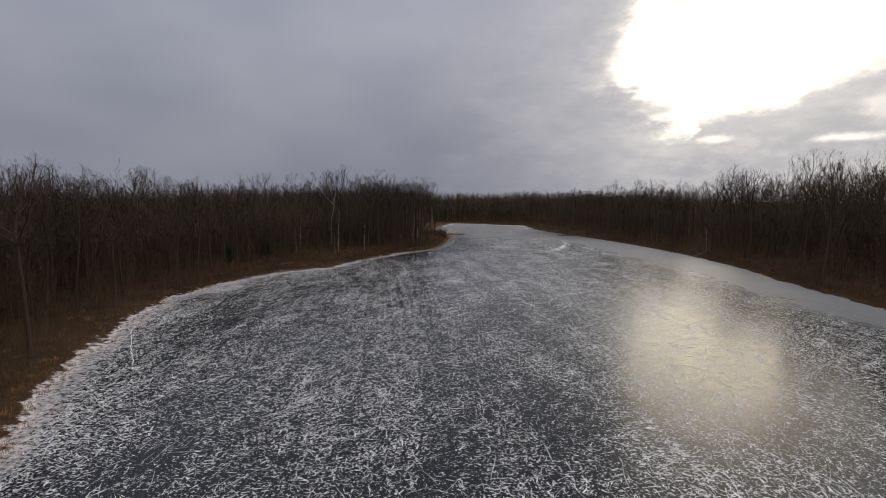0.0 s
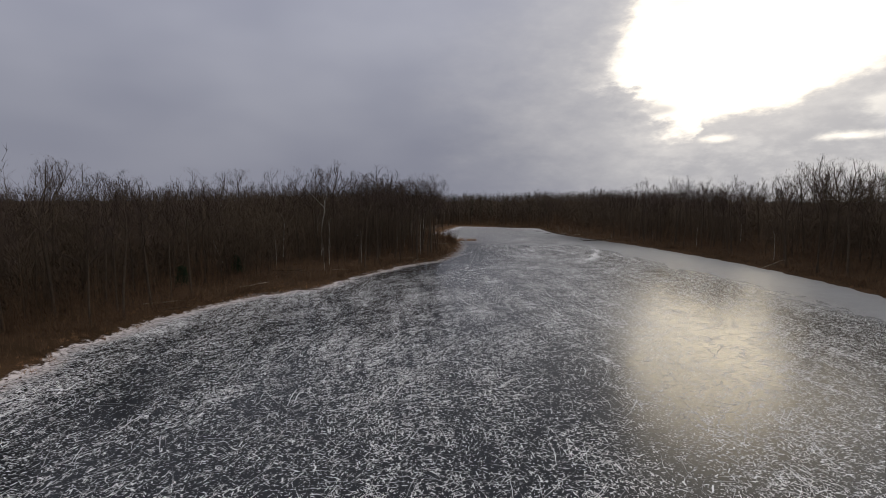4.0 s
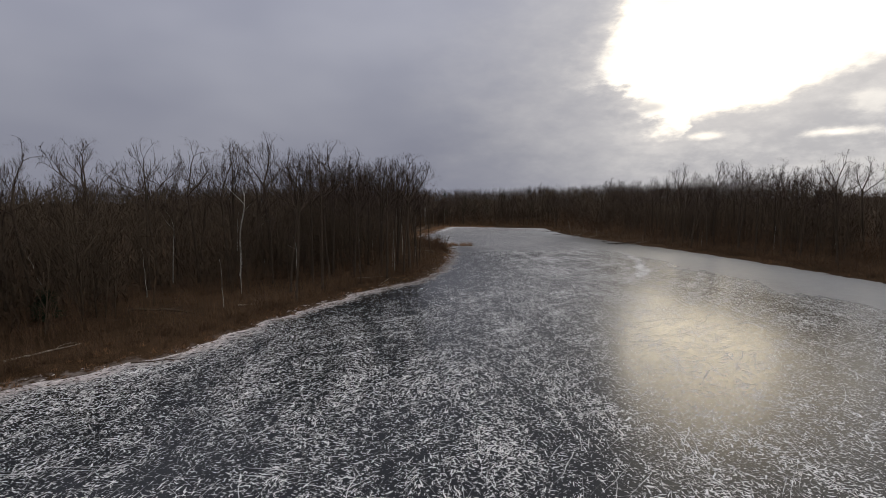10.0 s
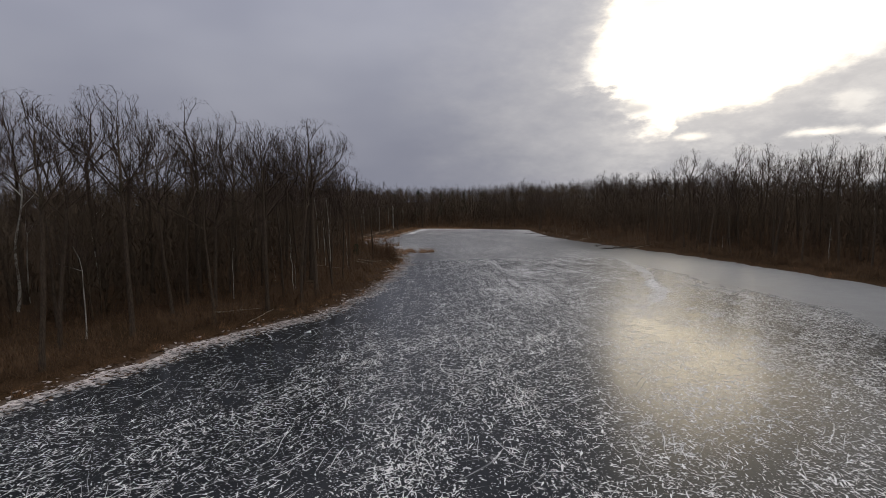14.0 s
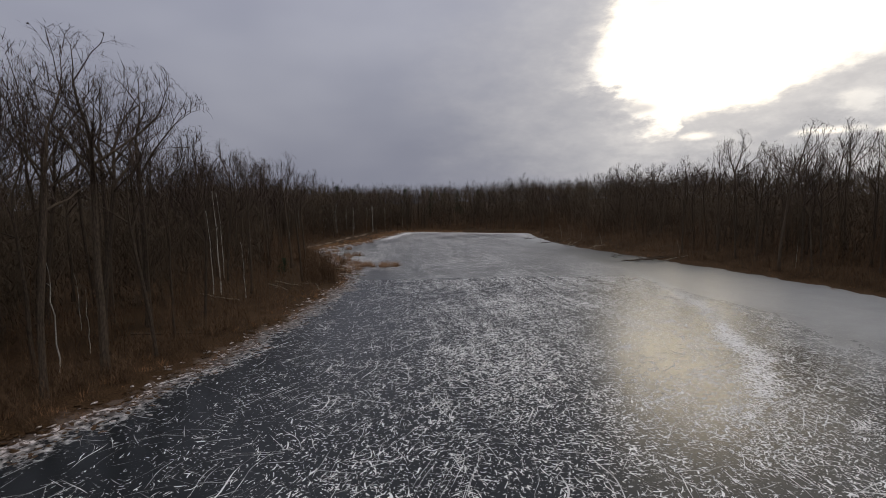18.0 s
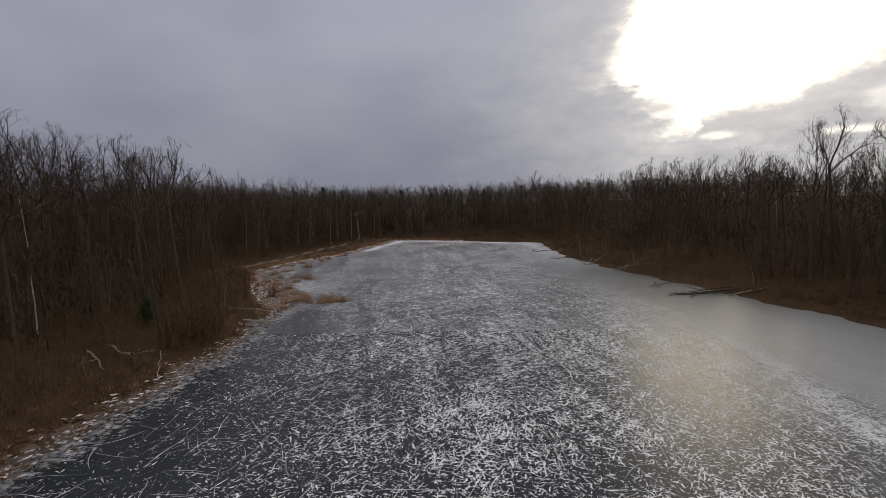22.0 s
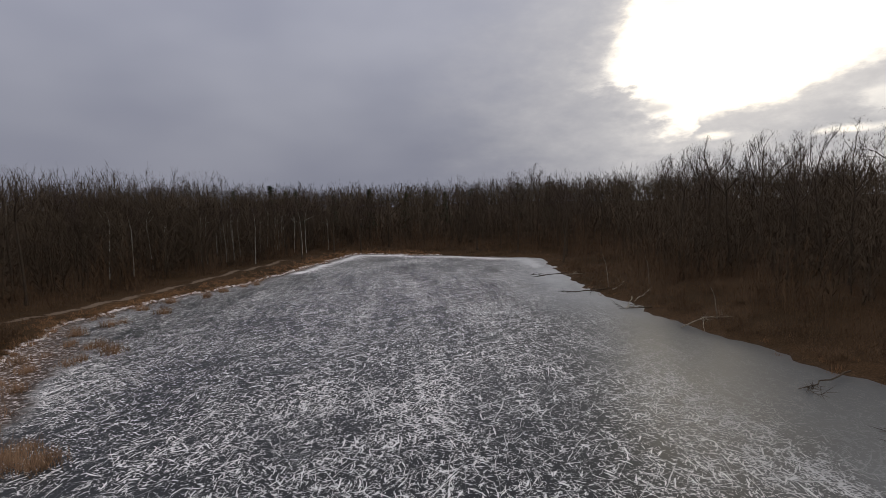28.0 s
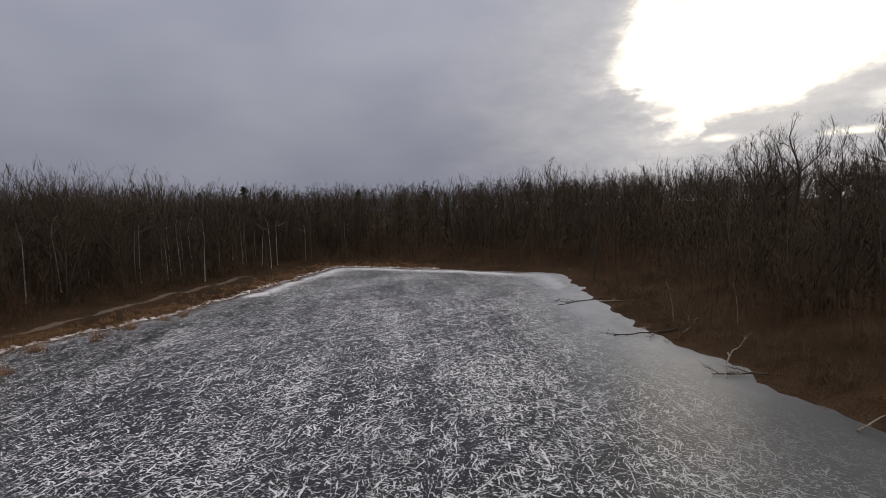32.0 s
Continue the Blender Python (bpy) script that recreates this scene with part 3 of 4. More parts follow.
def build_ground():
    xs = [-v for v in reversed(steps_to(60, 2600, 1.6, 1.16))] + list(np.arange(-60, 90.1, 1.25)) + steps_to(90, 2600, 1.6, 1.16)
    ys = [-v for v in reversed(steps_to(30, 2600, 2.0, 1.16))] + list(np.arange(-30, 312, 1.25)) + steps_to(312, 3200, 1.6, 1.16)
    X, Y = np.meshgrid(xs, ys)
    x, y = X.ravel(), Y.ravel()
    z = ground_height(x, y)
    d = bank_distance(x, y)
    i = np.arange(len(x)).reshape(X.shape)
    quads = np.stack([i[:-1, :-1], i[:-1, 1:], i[1:, 1:], i[1:, :-1]], -1).reshape(-1, 4)
    quads = quads[(d[quads] > -5).any(axis=1)]
    used = np.unique(quads)
    remap = np.full(len(x), -1)
    remap[used] = np.arange(len(used))
    me = mesh_from("ground", np.stack([x, y, z], 1)[used], remap[quads], M_GROUND)
    me.attributes.new("edge", "FLOAT", "POINT").data.foreach_set("value", d[used].astype(np.float32))
    track = np.clip(1.35 - np.abs(x - track_x(y)) / 0.7, 0, 1)
    me.attributes.new("track", "FLOAT", "POINT").data.foreach_set("value", track[used].astype(np.float32))
    straw = np.where(x < 25, np.interp(y, [20, 100, 195, 215], [0.3, 0.13, 0.13, 1.0]), 0.12)
    me.attributes.new("straw", "FLOAT", "POINT").data.foreach_set("value", straw[used].astype(np.float32))
    me.polygons.foreach_set("use_smooth", np.ones(len(me.polygons), bool))
    tagged(new("ground", me), "brown leaf-littered forest floor with a dead-grass shore", "ground", kind="structure")


def build_ice():
    xs, ys = np.arange(-44, 72, 1.0), np.arange(-90, 306, 1.0)
    X, Y = np.meshgrid(xs, ys)
    x, y = X.ravel(), Y.ravel()
    d = shore_distance(x, y)
    i = np.arange(len(x)).reshape(X.shape)
    quads = np.stack([i[:-1, :-1], i[:-1, 1:], i[1:, 1:], i[1:, :-1]], -1).reshape(-1, 4)
    quads = quads[(d[quads] < 3.5).any(axis=1)]
    me = mesh_from("ice", np.stack([x, y, 0 * x], 1), quads, M_ICE)
    # the reed spit carries a wide apron of snow crust
    apron = 4.5 * np.exp(-((x - 0.5) / 7.0) ** 2 - ((y - 201.5) / 6.5) ** 2) + 4.5 * np.exp(-((x + 3.5) / 6.5) ** 2 - ((y - 214) / 8.0) ** 2)
    me.attributes.new("edge", "FLOAT", "POINT").data.foreach_set("value", (bank_distance(x, y) + np.minimum(apron, 4.0)).astype(np.float32))
    # how far east of the line where the refrozen margin begins
    line = np.interp(y, [-60, 60, 110, 125, 140, 156, 180, 200, 230, 250, 270, 290], [45, 47, 47, 45, 43.5, 42, 40, 39.2, 38, 39, 40.5, 43])
    me.attributes.new("east", "FLOAT", "POINT").data.foreach_set("value", (x - line).astype(np.float32))
    rime = np.interp(y, [0, 165, 185, 198, 220, 236, 262], [0.27, 0.31, 0.19, 0.09, 0.07, 0.33, 0.6])
    me.attributes.new("rime", "FLOAT", "POINT").data.foreach_set("value", rime.astype(np.float32))
    ridge = np.interp(y, [134, 138, 146, 149.5, 155.5, 163.5, 170, 181, 200, 215], [26.6, 29.8, 34.4, 35.2, 37.5, 40.0, 41.2, 42.6, 40.8, 39.8])
    drift = np.exp(-((x - ridge) / 0.9) ** 2) * np.interp(y, [134, 144, 176, 190, 215], [0, 1, 1, 0.5, 0])
    me.attributes.new("drift", "FLOAT", "POINT").data.foreach_set("value", drift.astype(np.float32))
    # the far half of the ice is scoured dull
    me.attributes.new("dull", "FLOAT", "POINT").data.foreach_set("value", np.interp(y, [125, 150, 172, 190, 210], [0, 0.35, 0.65, 0.9, 1]).astype(np.float32))
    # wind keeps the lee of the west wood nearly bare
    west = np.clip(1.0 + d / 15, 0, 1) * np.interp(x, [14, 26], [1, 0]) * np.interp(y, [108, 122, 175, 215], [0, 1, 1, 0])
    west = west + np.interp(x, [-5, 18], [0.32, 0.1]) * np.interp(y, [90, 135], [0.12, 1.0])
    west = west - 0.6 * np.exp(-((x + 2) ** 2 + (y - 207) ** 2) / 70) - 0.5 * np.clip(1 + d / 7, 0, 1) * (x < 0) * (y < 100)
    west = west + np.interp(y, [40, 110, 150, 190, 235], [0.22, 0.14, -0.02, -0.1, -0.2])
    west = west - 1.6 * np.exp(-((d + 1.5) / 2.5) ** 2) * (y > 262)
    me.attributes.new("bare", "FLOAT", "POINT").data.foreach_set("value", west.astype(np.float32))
    tagged(new("water", me), "frozen dark pond ice strewn with blown snow", "ice", kind="structure")


build_ground()
build_ice()


# ---- woods: joined, beyond counting ----
def stature(x, y):
    """How tall the woods stand: lower at the far end and along the track than on the near banks."""
    x, y = np.asarray(x, float), np.asarray(y, float)
    west = np.interp(y, [0, 75, 100, 128, 142, 158, 168, 205, 330], [0.96, 1.0, 1.1, 1.13, 1.22, 1.16, 1.12, 1.06, 1.06])
    east = np.interp(y, [0, 90, 115, 145, 200, 226, 242, 262, 290, 340], [1.26, 1.28, 1.36, 1.13, 1.14, 1.14, 1.02, 1.08, 1.14, 1.08])
    return np.where(x < 25, west, east)


def backing(x, y):
    """How tall the woods stand behind the front trees: they fill in below the front crowns along the middle of both banks."""
    west = np.interp(y, [40, 85, 112, 195, 215], [1.16, 1.1, 0.92, 0.74, 1.1])
    east = np.interp(y, [60, 125, 150, 185, 225, 250, 268], [1.42, 1.36, 0.88, 0.74, 0.7, 0.72, 1.04])
    return np.where(x < 25, west, east)


def scatter(rng, count, low, high, box, keep=None):
    """Points on land between low and high metres from the water."""
    out = np.zeros((0, 2))
    while len(out) < count:
        p = np.stack([rng.uniform(box[0], box[1], 4000), rng.uniform(box[2], box[3], 4000)], 1)
        d = bank_distance(p[:, 0], p[:, 1])
        ok = (d > low) & (d < high) & (np.abs(p[:, 0] - track_x(p[:, 1])) > 1.8)
        if keep is not None:
            ok &= keep(p[:, 0], p[:, 1], d, rng)
        out = np.concatenate([out, p[ok]])
    return out[:count]


def seen_side(x, y, d, rng):
    """Leaves out the woods far behind the start of the flight, and opens them along the two banks flown past most closely."""
    open_bank = (x > 40) & (y > 195) & (y < 262) & (d < 30) & (rng.uniform(0, 1, len(x)) < 0.2)
    lee = (x < 5) & (y > 108) & (y < 205) & (d < 11)
    return ~lee & (y > -0.8 * np.abs(x) + 40) & (np.abs(x - 10) < 1.15 * (y + 60)) & ~open_bank


def far_template(seed, height, limbs, twigs, thick, low=0.3):
    """A bare tree with a rounded crown of fine twigs, light enough to repeat by the thousand."""
    rng = np.random.default_rng(seed)
    fork = height * rng.uniform(0.5, 0.62)
    lean = np.array([rng.normal(0, 0.05), rng.normal(0, 0.05), 1.0])
    P0, P1, R = [np.zeros(3)], [lean * height * 0.8], [height * 0.0065]
    Q0, Q1, S = [], [], []
    def twig(p, d, length, r):
        Q0.append(p), Q1.append(p + d * length), S.append(r * thick)

    for k in range(limbs):
        s = low + (0.62 - low) * rng.uniform(0, 1) ** 0.8
        p = lean * height * s
        a, up = rng.uniform(0, 6.2832), rng.uniform(0.0, 1.0)
        reach = height * 0.30 * math.sqrt(max(0.05, 1 - (up * 0.95) ** 2)) * rng.uniform(0.75, 1.05)
        tip = np.array([math.cos(a) * reach, math.sin(a) * reach, fork + (height * 0.93 - fork) * up * rng.uniform(0.88, 1.0)])
        if rng.uniform() < 0.4:
            tip = p + np.array([math.cos(a) * height * 0.17, math.sin(a) * height * 0.17, height * rng.uniform(0.06, 0.2)])
        # each limb bows outward, then up, and ends in a spray of twigs
        elbow = p + (tip - p) * 0.55 + np.array([math.cos(a), math.sin(a), -0.4]) * height * 0.025
        P0.append(p), P1.append(elbow), R.append(0.045 * thick)
        P0.append(p + (elbow - p) * 0.8), P1.append(tip), R.append(0.03 * thick)
        d = (tip - elbow) / np.linalg.norm(tip - elbow)
        for q in range(twigs):
            f = rng.uniform(0.0, 1.0) ** 0.7
            p2 = elbow + (tip - elbow) * f
            d2 = aside(rng, d, rng.uniform(0.25, 1.1))
            L2 = height * rng.uniform(0.055, 0.105)
            twig(p2, d2, L2, 0.0175)
            for z in range(2):
                twig(p2 + d2 * L2 * rng.uniform(0.35, 0.8), aside(rng, d2, rng.uniform(0.4, 0.9)), L2 * rng.uniform(0.45, 0.75), 0.013)
    return joined(spikes(P0, P1, R), spikes(Q0, Q1, S, 2))


def brush_template(seed, height, stems, side=3, thick=1.0, wide=0.25, lean=0.3, twig=0.35, broad=0.013):
    """A multi-stemmed leafless shrub or sapling thicket, twiggy from foot to tip."""
    rng = np.random.default_rng(seed)
    P0, P1, R, Q0, Q1, S = [], [], [], [], [], []
    for k in range(stems):
        a, tilt = rng.uniform(0, 6.2832), abs(rng.normal(0, lean))
        d = np.array([math.cos(a) * math.sin(tilt), math.sin(a) * math.sin(tilt), math.cos(tilt)])
        p = np.array([rng.normal(0, wide), rng.normal(0, wide), -0.15])
        L = height * rng.uniform(0.45, 1.1)
        P0.append(p), P1.append(p + d * L), R.append((0.010 + height * 0.0022) * thick)
        for q in range(side):
            f = rng.uniform(0.05, 0.97)
            p2 = p + d * L * f
            d2 = aside(rng, d, rng.uniform(0.3, 1.1))
            Q0.append(p2), Q1.append(p2 + d2 * L * twig * rng.uniform(0.5, 1.1) * (1.2 - 0.6 * f)), S.append(broad)
    return joined(spikes(P0, P1, R), spikes(Q0, Q1, S, 2))


def strew(name, templates, points, scales, mat, label, category, seed):
    """One joined mesh: a copy of a template at every point, turned and scaled at random."""
    rng = np.random.default_rng(seed)
    z = ground_height(points[:, 0], points[:, 1])
    VV, FF, base = [], [], 0
    for k, (px, py) in enumerate(points):
        V, F = templates[k % len(templates)]
        a, s = rng.uniform(0, 6.2832), scales[k]
        c, sn = math.cos(a) * s, math.sin(a) * s
        W = np.empty_like(V)
        W[:, 0] = V[:, 0] * c - V[:, 1] * sn + px
        W[:, 1] = V[:, 0] * sn + V[:, 1] * c + py
        W[:, 2] = V[:, 2] * s + max(z[k], -0.02)
        VV.append(W), FF.append(F + base)
        base += len(V)
    V, F = np.concatenate(VV), np.concatenate(FF)
    me = bpy.data.meshes.new(name)
    me.vertices.add(len(V)), me.loops.add(F.size), me.polygons.add(len(F))
    me.vertices.foreach_set("co", V.astype(np.float32).ravel())
    me.loops.foreach_set("vertex_index", F.astype(np.int32).ravel())
    me.polygons.foreach_set("loop_start", np.arange(0, F.size, F.shape[1], dtype=np.int32))
    me.materials.append(mat)
    me.update(calc_edges=True)
    return tagged(new(name, me), label, category, kind="stuff")


rng = np.random.default_rng(11)
BOX = (-190, 215, 0, 440)
pts = scatter(rng, 1000, 9, 42, BOX, seen_side)
strew("mid_woods", [far_template(100 + k, 16.4, 21, 8, 1.35, 0.06) for k in range(7)], pts, rng.uniform(0.72, 1.0, len(pts)) * backing(*pts.T), M_FAR,
      "leafless grey-brown woods behind the shore trees", "woods", 21)
pts = scatter(rng, 2000, 32, 120, BOX, seen_side)
strew("far_woods", [far_template(120 + k, 17.0, 14, 4, 2.65, 0.06) for k in range(7)], pts, rng.uniform(0.84, 1.02, len(pts)) * backing(*pts.T), M_FAR,
      "dense leafless dark woods stretching away round the pond", "woods", 25)


def off_meadow(x, y, d, rng):
    """Keeps tall growth off the grass between the track and the water, and out of the unseen ground behind the start."""
    meadow = (x < 12) & (y > 221) & (y < 296) & (x > np.interp(y, [203, 228, 240, 254, 268, 296], [-27, -17.5, -13.6, -10.8, -8.2, -7]))
    return ~meadow & (y > -0.8 * np.abs(x) + 40)


pts = scatter(rng, 3300, 2.5, 42, (-100, 120, 10, 345), off_meadow)
deep = np.interp(bank_distance(*pts.T), [2.5, 6, 15], [0.3, 0.6, 1.0])
deep = deep * np.where((pts[:, 0] < 0) & (pts[:, 1] > 108) & (pts[:, 1] < 136) & (bank_distance(*pts.T) < 13), 0.6, 1.0)
size = rng.uniform(0.65, 1.2, len(pts)) * deep
front = bank_distance(*pts.T) < 11
strew("thicket", [brush_template(200 + k, 8.5, 6, 26, 0.6, 1.35, 0.26, 0.17, 0.045) for k in range(6)], pts[~front], size[~front], M_THICKET,
      "dense thicket of thin bare saplings under the trees", "thicket", 22)
strew("sapling_fringe", [brush_template(220 + k, 8.5, 7, 46, 0.5, 1.3, 0.26, 0.17, 0.021) for k in range(6)], pts[front], size[front], M_BRUSH,
      "fringe of fine reddish-brown saplings in front of the woods", "thicket", 27)
pts = scatter(rng, 2300, 0.7, 16, (-70, 90, 20, 330), lambda x, y, d, r: r.uniform(0, 1, len(x)) < 0.25 + 0.75 * off_meadow(x, y, d, r))
pts = np.concatenate([pts, scatter(rng, 1700, 0.3, 4.5, (-42, 66, 70, 262), off_meadow)])
low = np.where(off_meadow(*pts.T, None, None), 1.0, 0.5) * np.interp(bank_distance(*pts.T), [0.3, 2.2], [0.4, 1.0])
low = low * np.where(((pts[:, 0] > 25) & (pts[:, 1] > 185)) | ((pts[:, 0] < 10) & (pts[:, 1] > 160) & (pts[:, 1] < 200)), 0.62, 0.85)
strew("shore_brush", [brush_template(300 + k, 2.1, 10, 9, 0.9, 0.5, 0.4, 0.38, 0.020) for k in range(5)], pts, rng.uniform(0.45, 1.3, len(pts)) * low, M_BRUSH,
      "low reddish-brown leafless brush along the shore", "brush", 23)


def tuft_template(seed, height, blades, width=0.006, wide=0.14):
    rng = np.random.default_rng(seed)
    a, tilt = rng.uniform(0, 6.2832, blades), np.abs(rng.normal(0, 0.38, blades))
    d = np.stack([np.cos(a) * np.sin(tilt), np.sin(a) * np.sin(tilt), np.cos(tilt)], 1)
    p = np.concatenate([rng.normal(0, wide, (blades, 2)), np.full((blades, 1), -0.05)], 1)
    return spikes(p, p + d * (height * rng.uniform(0.5, 1.1, blades))[:, None], np.full(blades, width))


pts = scatter(rng, 2200, -0.4, 6, (-60, 75, 20, 305), lambda x, y, d, r: r.uniform(0, 1, len(x)) < np.exp(-np.maximum(d, 0) / 2.0) * np.where(x > 25, 0.05, np.interp(y, [30, 50, 195, 210], [0.5, 0.22, 0.25, 1.0])))
strew("shore_grass", [tuft_template(400 + k, 0.5, 16, 0.012) for k in range(5)], pts, rng.uniform(0.4, 1.3, len(pts)), M_STRAW,
      "tufts of tan dead grass on the bank", "grass", 24)


def clod_template(seed):
    """A lumpy sod or frozen clod, flat below."""
    bm = bmesh.new()
    bmesh.ops.create_icosphere(bm, subdivisions=1, radius=0.3)
    r = random.Random(seed)
    for v in bm.verts:
        k = r.uniform(0.5, 1.4)
        v.co = Vector((v.co.x * k * 1.7, v.co.y * k * r.uniform(0.7, 1.2), max(v.co.z * 0.3 * k, -0.05)))
    V = np.array([v.co[:] for v in bm.verts])
    F = np.array([[v.index for v in f.verts] for f in bm.faces])
    bm.free()
    return V, F


pts = scatter(rng, 4600, -2.0, 0.7, (-40, 12, 50, 245))
strew("shore_clods", [clod_template(k) for k in range(6)], pts, rng.uniform(0.1, 0.42, len(pts)), M_CLOD,
      "frozen brown sods and snow crust along the rim of the ice", "clods", 26)
pts = scatter(rng, 2600, -2.4, 1.0, (-32, 12, 112, 216))
strew("shore_rubble", [clod_template(10 + k) for k in range(6)], pts, rng.uniform(0.15, 0.55, len(pts)), M_CLOD,
      "broken snow-crusted sods and dead roots along the bank", "clods", 28)

# ---- trees near the water ----
LABEL, GROUP = "leafless dark-barked broadleaf tree on the wooded bank", "bare trees round the pond"
OAKS = [make_tree("tree", 500 + k, h, g, n, c, s, M_BARK, LABEL, "tree", GROUP, 2)
        for k, (h, g, n, c, s) in enumerate(((16.8, 0.17, 9, 0.5, 0.36), (16, 0.15, 10, 0.42, 0.33), (17.6, 0.19, 10, 0.46, 0.38), (15.6, 0.12, 10, 0.45, 0.28),
                                             (16.4, 0.16, 10, 0.4, 0.36), (15, 0.11, 11, 0.4, 0.28), (17.2, 0.15, 9, 0.5, 0.33), (14, 0.10, 9, 0.4, 0.27)))]
BIG = [make_tree("tree", 560 + k, h, g, n, c, s, M_BARK, "tall leafless tree with a dense dark twiggy crown", "tree", GROUP, 2, 5, 9, 4)
       for k, (h, g, n, c, s) in enumerate(((16.8, 0.19, 8, 0.58, 0.36), (16.2, 0.16, 8, 0.55, 0.31), (17.4, 0.21, 9, 0.52, 0.37), (15.6, 0.14, 8, 0.56, 0.28)))]
planted = set()


def plant(model, x, y, turn=0.0, size=1.0, tip=0.0, sink=0.0):
    z = float(ground_height([x], [y])[0])
    m = pose(x, y, max(z, 0.0) - sink, 0, tip, turn)
    if model.name in planted:
        ob = copy_thing(model, m)
    else:
        planted.add(model.name)
        ob = model
        ob.matrix_basis = m
    ob.scale = (size, size, size)
    return ob


rng = np.random.default_rng(5)
spots = []


def clear_spots(count, low, high, box, gap):
    tries = scatter(rng, 3000, low, high, box)
    n = 0
    for x, y in tries:
        if n >= count:
            break
        if all((x - a) ** 2 + (y - b) ** 2 > gap * gap for a, b in spots):
            spots.append((x, y))
            n += 1
            yield x, y


for x, y, k, size in ((-15.2, 144.6, 2, 1.12), (-16.5, 154.9, 0, 1.12), (-8.0, 148.4, 4, 1.16), (-20.5, 148.5, 2, 1.14), (-12.0, 155.5, 6, 1.16), (-11.5, 160.0, 1, 1.08), (-13.4, 150.0, 0, 1.14), (-4.6, 148.2, 3, 0.95), (-3.0, 180.0, 3, 1.0), (-5.9, 170.0, 1, 0.95),
                      (-26.0, 151.0, 4, 1.1), (-23.0, 143.0, 6, 1.0), (-7.5, 192.0, 2, 1.04), (-10.6, 190.6, 0, 1.0), (-20.0, 196.0, 4, 1.16), (-24.0, 197.5, 2, 1.14), (-17.0, 194.6, 1, 1.12), (-27.5, 196.0, 0, 1.12), (66.0, 172.0, 2, 0.95), (70.0, 226.0, 2, 0.98), (63.5, 190.5, 2, 0.9), (68.5, 187.0, 0, 0.9), (66.0, 199.0, 1, 0.9), (72.0, 194.0, 3, 0.98), (60.5, 203.5, 2, 0.9), (64.5, 207.0, 0, 0.92), (66.0, 214.0, 2, 0.9), (70.5, 209.0, 1, 0.95), (67.5, 221.5, 0, 0.88)):
    spots.append((x, y))
    plant(BIG[k % 4], x, y, 53 * k + 20 * x, size)
for zone, count in (((-46, -6, 118, 160), 34), ((-60, 10, 35, 140), 62), ((-35, 10, 135, 215), 46), ((-40, 12, 215, 320), 28), ((40, 95, 40, 150), 40), ((40, 85, 150, 262), 78), ((40, 85, 262, 290), 8), ((0, 60, 278, 310), 12)):
    for x, y in clear_spots(count, 2.5, 24, zone, 3.2):
        if (x < 10 and 158 < y < 196 and shore_distance(x, y)[0] < 13) or (x > 40 and 202 < y < 262 and shore_distance(x, y)[0] < 15) or (x < -20 and 100 < y < 128 and shore_distance(x, y)[0] < 15):
            continue
        near = (x < 10 and 118 < y < 200 and rng.uniform() < 0.5) or (x > 40 and 150 < y < 262 and rng.uniform() < 0.42)
        kind = BIG[rng.integers(len(BIG))] if near else OAKS[rng.integers(len(OAKS))]
        low = 0.9 if x < 10 and 160 < y < 208 and shore_distance(x, y)[0] < 9 else 0.92 if x > 40 and 150 < y < 200 and shore_distance(x, y)[0] < 12 else 0.8 if x > 40 and y > 150 and shore_distance(x, y)[0] < 12 else 0.86 if x < 45 and y > 212 else 1.0
        plant(kind, x, y, rng.uniform(0, 360), rng.uniform(0.84, 1.08) * low * float(stature(x, y)))


# ---- birches, poles and dead wood ----
BIRCHES = [make_tree("birch", 700 + k, h, g, n, c, s, M_BIRCH, "slender white-barked birch, leafless, among darker trees", "birch", "white birches", 1, 2)
           for k, (h, g, n, c, s) in enumerate(((13.5, 0.10, 8, 0.55, 0.24), (11.5, 0.07, 6, 0.58, 0.17), (10.5, 0.062, 6, 0.55, 0.16)))]


def make_pole(seed, height, girth, bend, wood, name, label, category):
    """A dead standing stem, broken at the top, with a few stubs."""
    rng = np.random.default_rng(seed)
    pole = tagged(new(name), label, category, "dead poles")
    line, dirs = [(np.array([0, 0, -0.3]), girth)], []
    n = 8
    for i in range(1, n + 1):
        f = i / n
        line.append((np.array([bend * f * f + rng.normal(0, 0.05), rng.normal(0, 0.05), height * f]), girth * (1 - 0.68 * f)))
    part("trunk", mesh_from("trunk", *tubes([line], 7), wood), pole)
    for k in range(2):
        i = int(rng.integers(3, n - 1))
        d = aside(rng, np.array([0, 0, 1.0]), rng.uniform(0.5, 1.1))
        stub, _ = grow(rng, line[i][0], d, height * rng.uniform(0.03, 0.06), girth * 0.35, 3, 0.05, 0.15, 0.3)
        part("stub", mesh_from("stub", *tubes([stub], 4), wood), pole)
    return pole


POLES = [make_pole(740, 8.5, 0.048, 0.3, M_BIRCH, "dead_birch", "thin dead white birch pole standing in brown brush", "dead tree"),
         make_pole(741, 6.0, 0.04, -0.25, M_BIRCH, "dead_birch", "thin dead white birch pole standing in brown brush", "dead tree"),
         make_pole(742, 4.8, 0.10, -0.9, M_DEAD, "snag", "bleached curved snag broken off above the bank", "snag"),
         make_pole(743, 5.2, 0.065, -0.9, M_DEAD, "snag", "pale straight dead snag at the water's edge", "snag")]

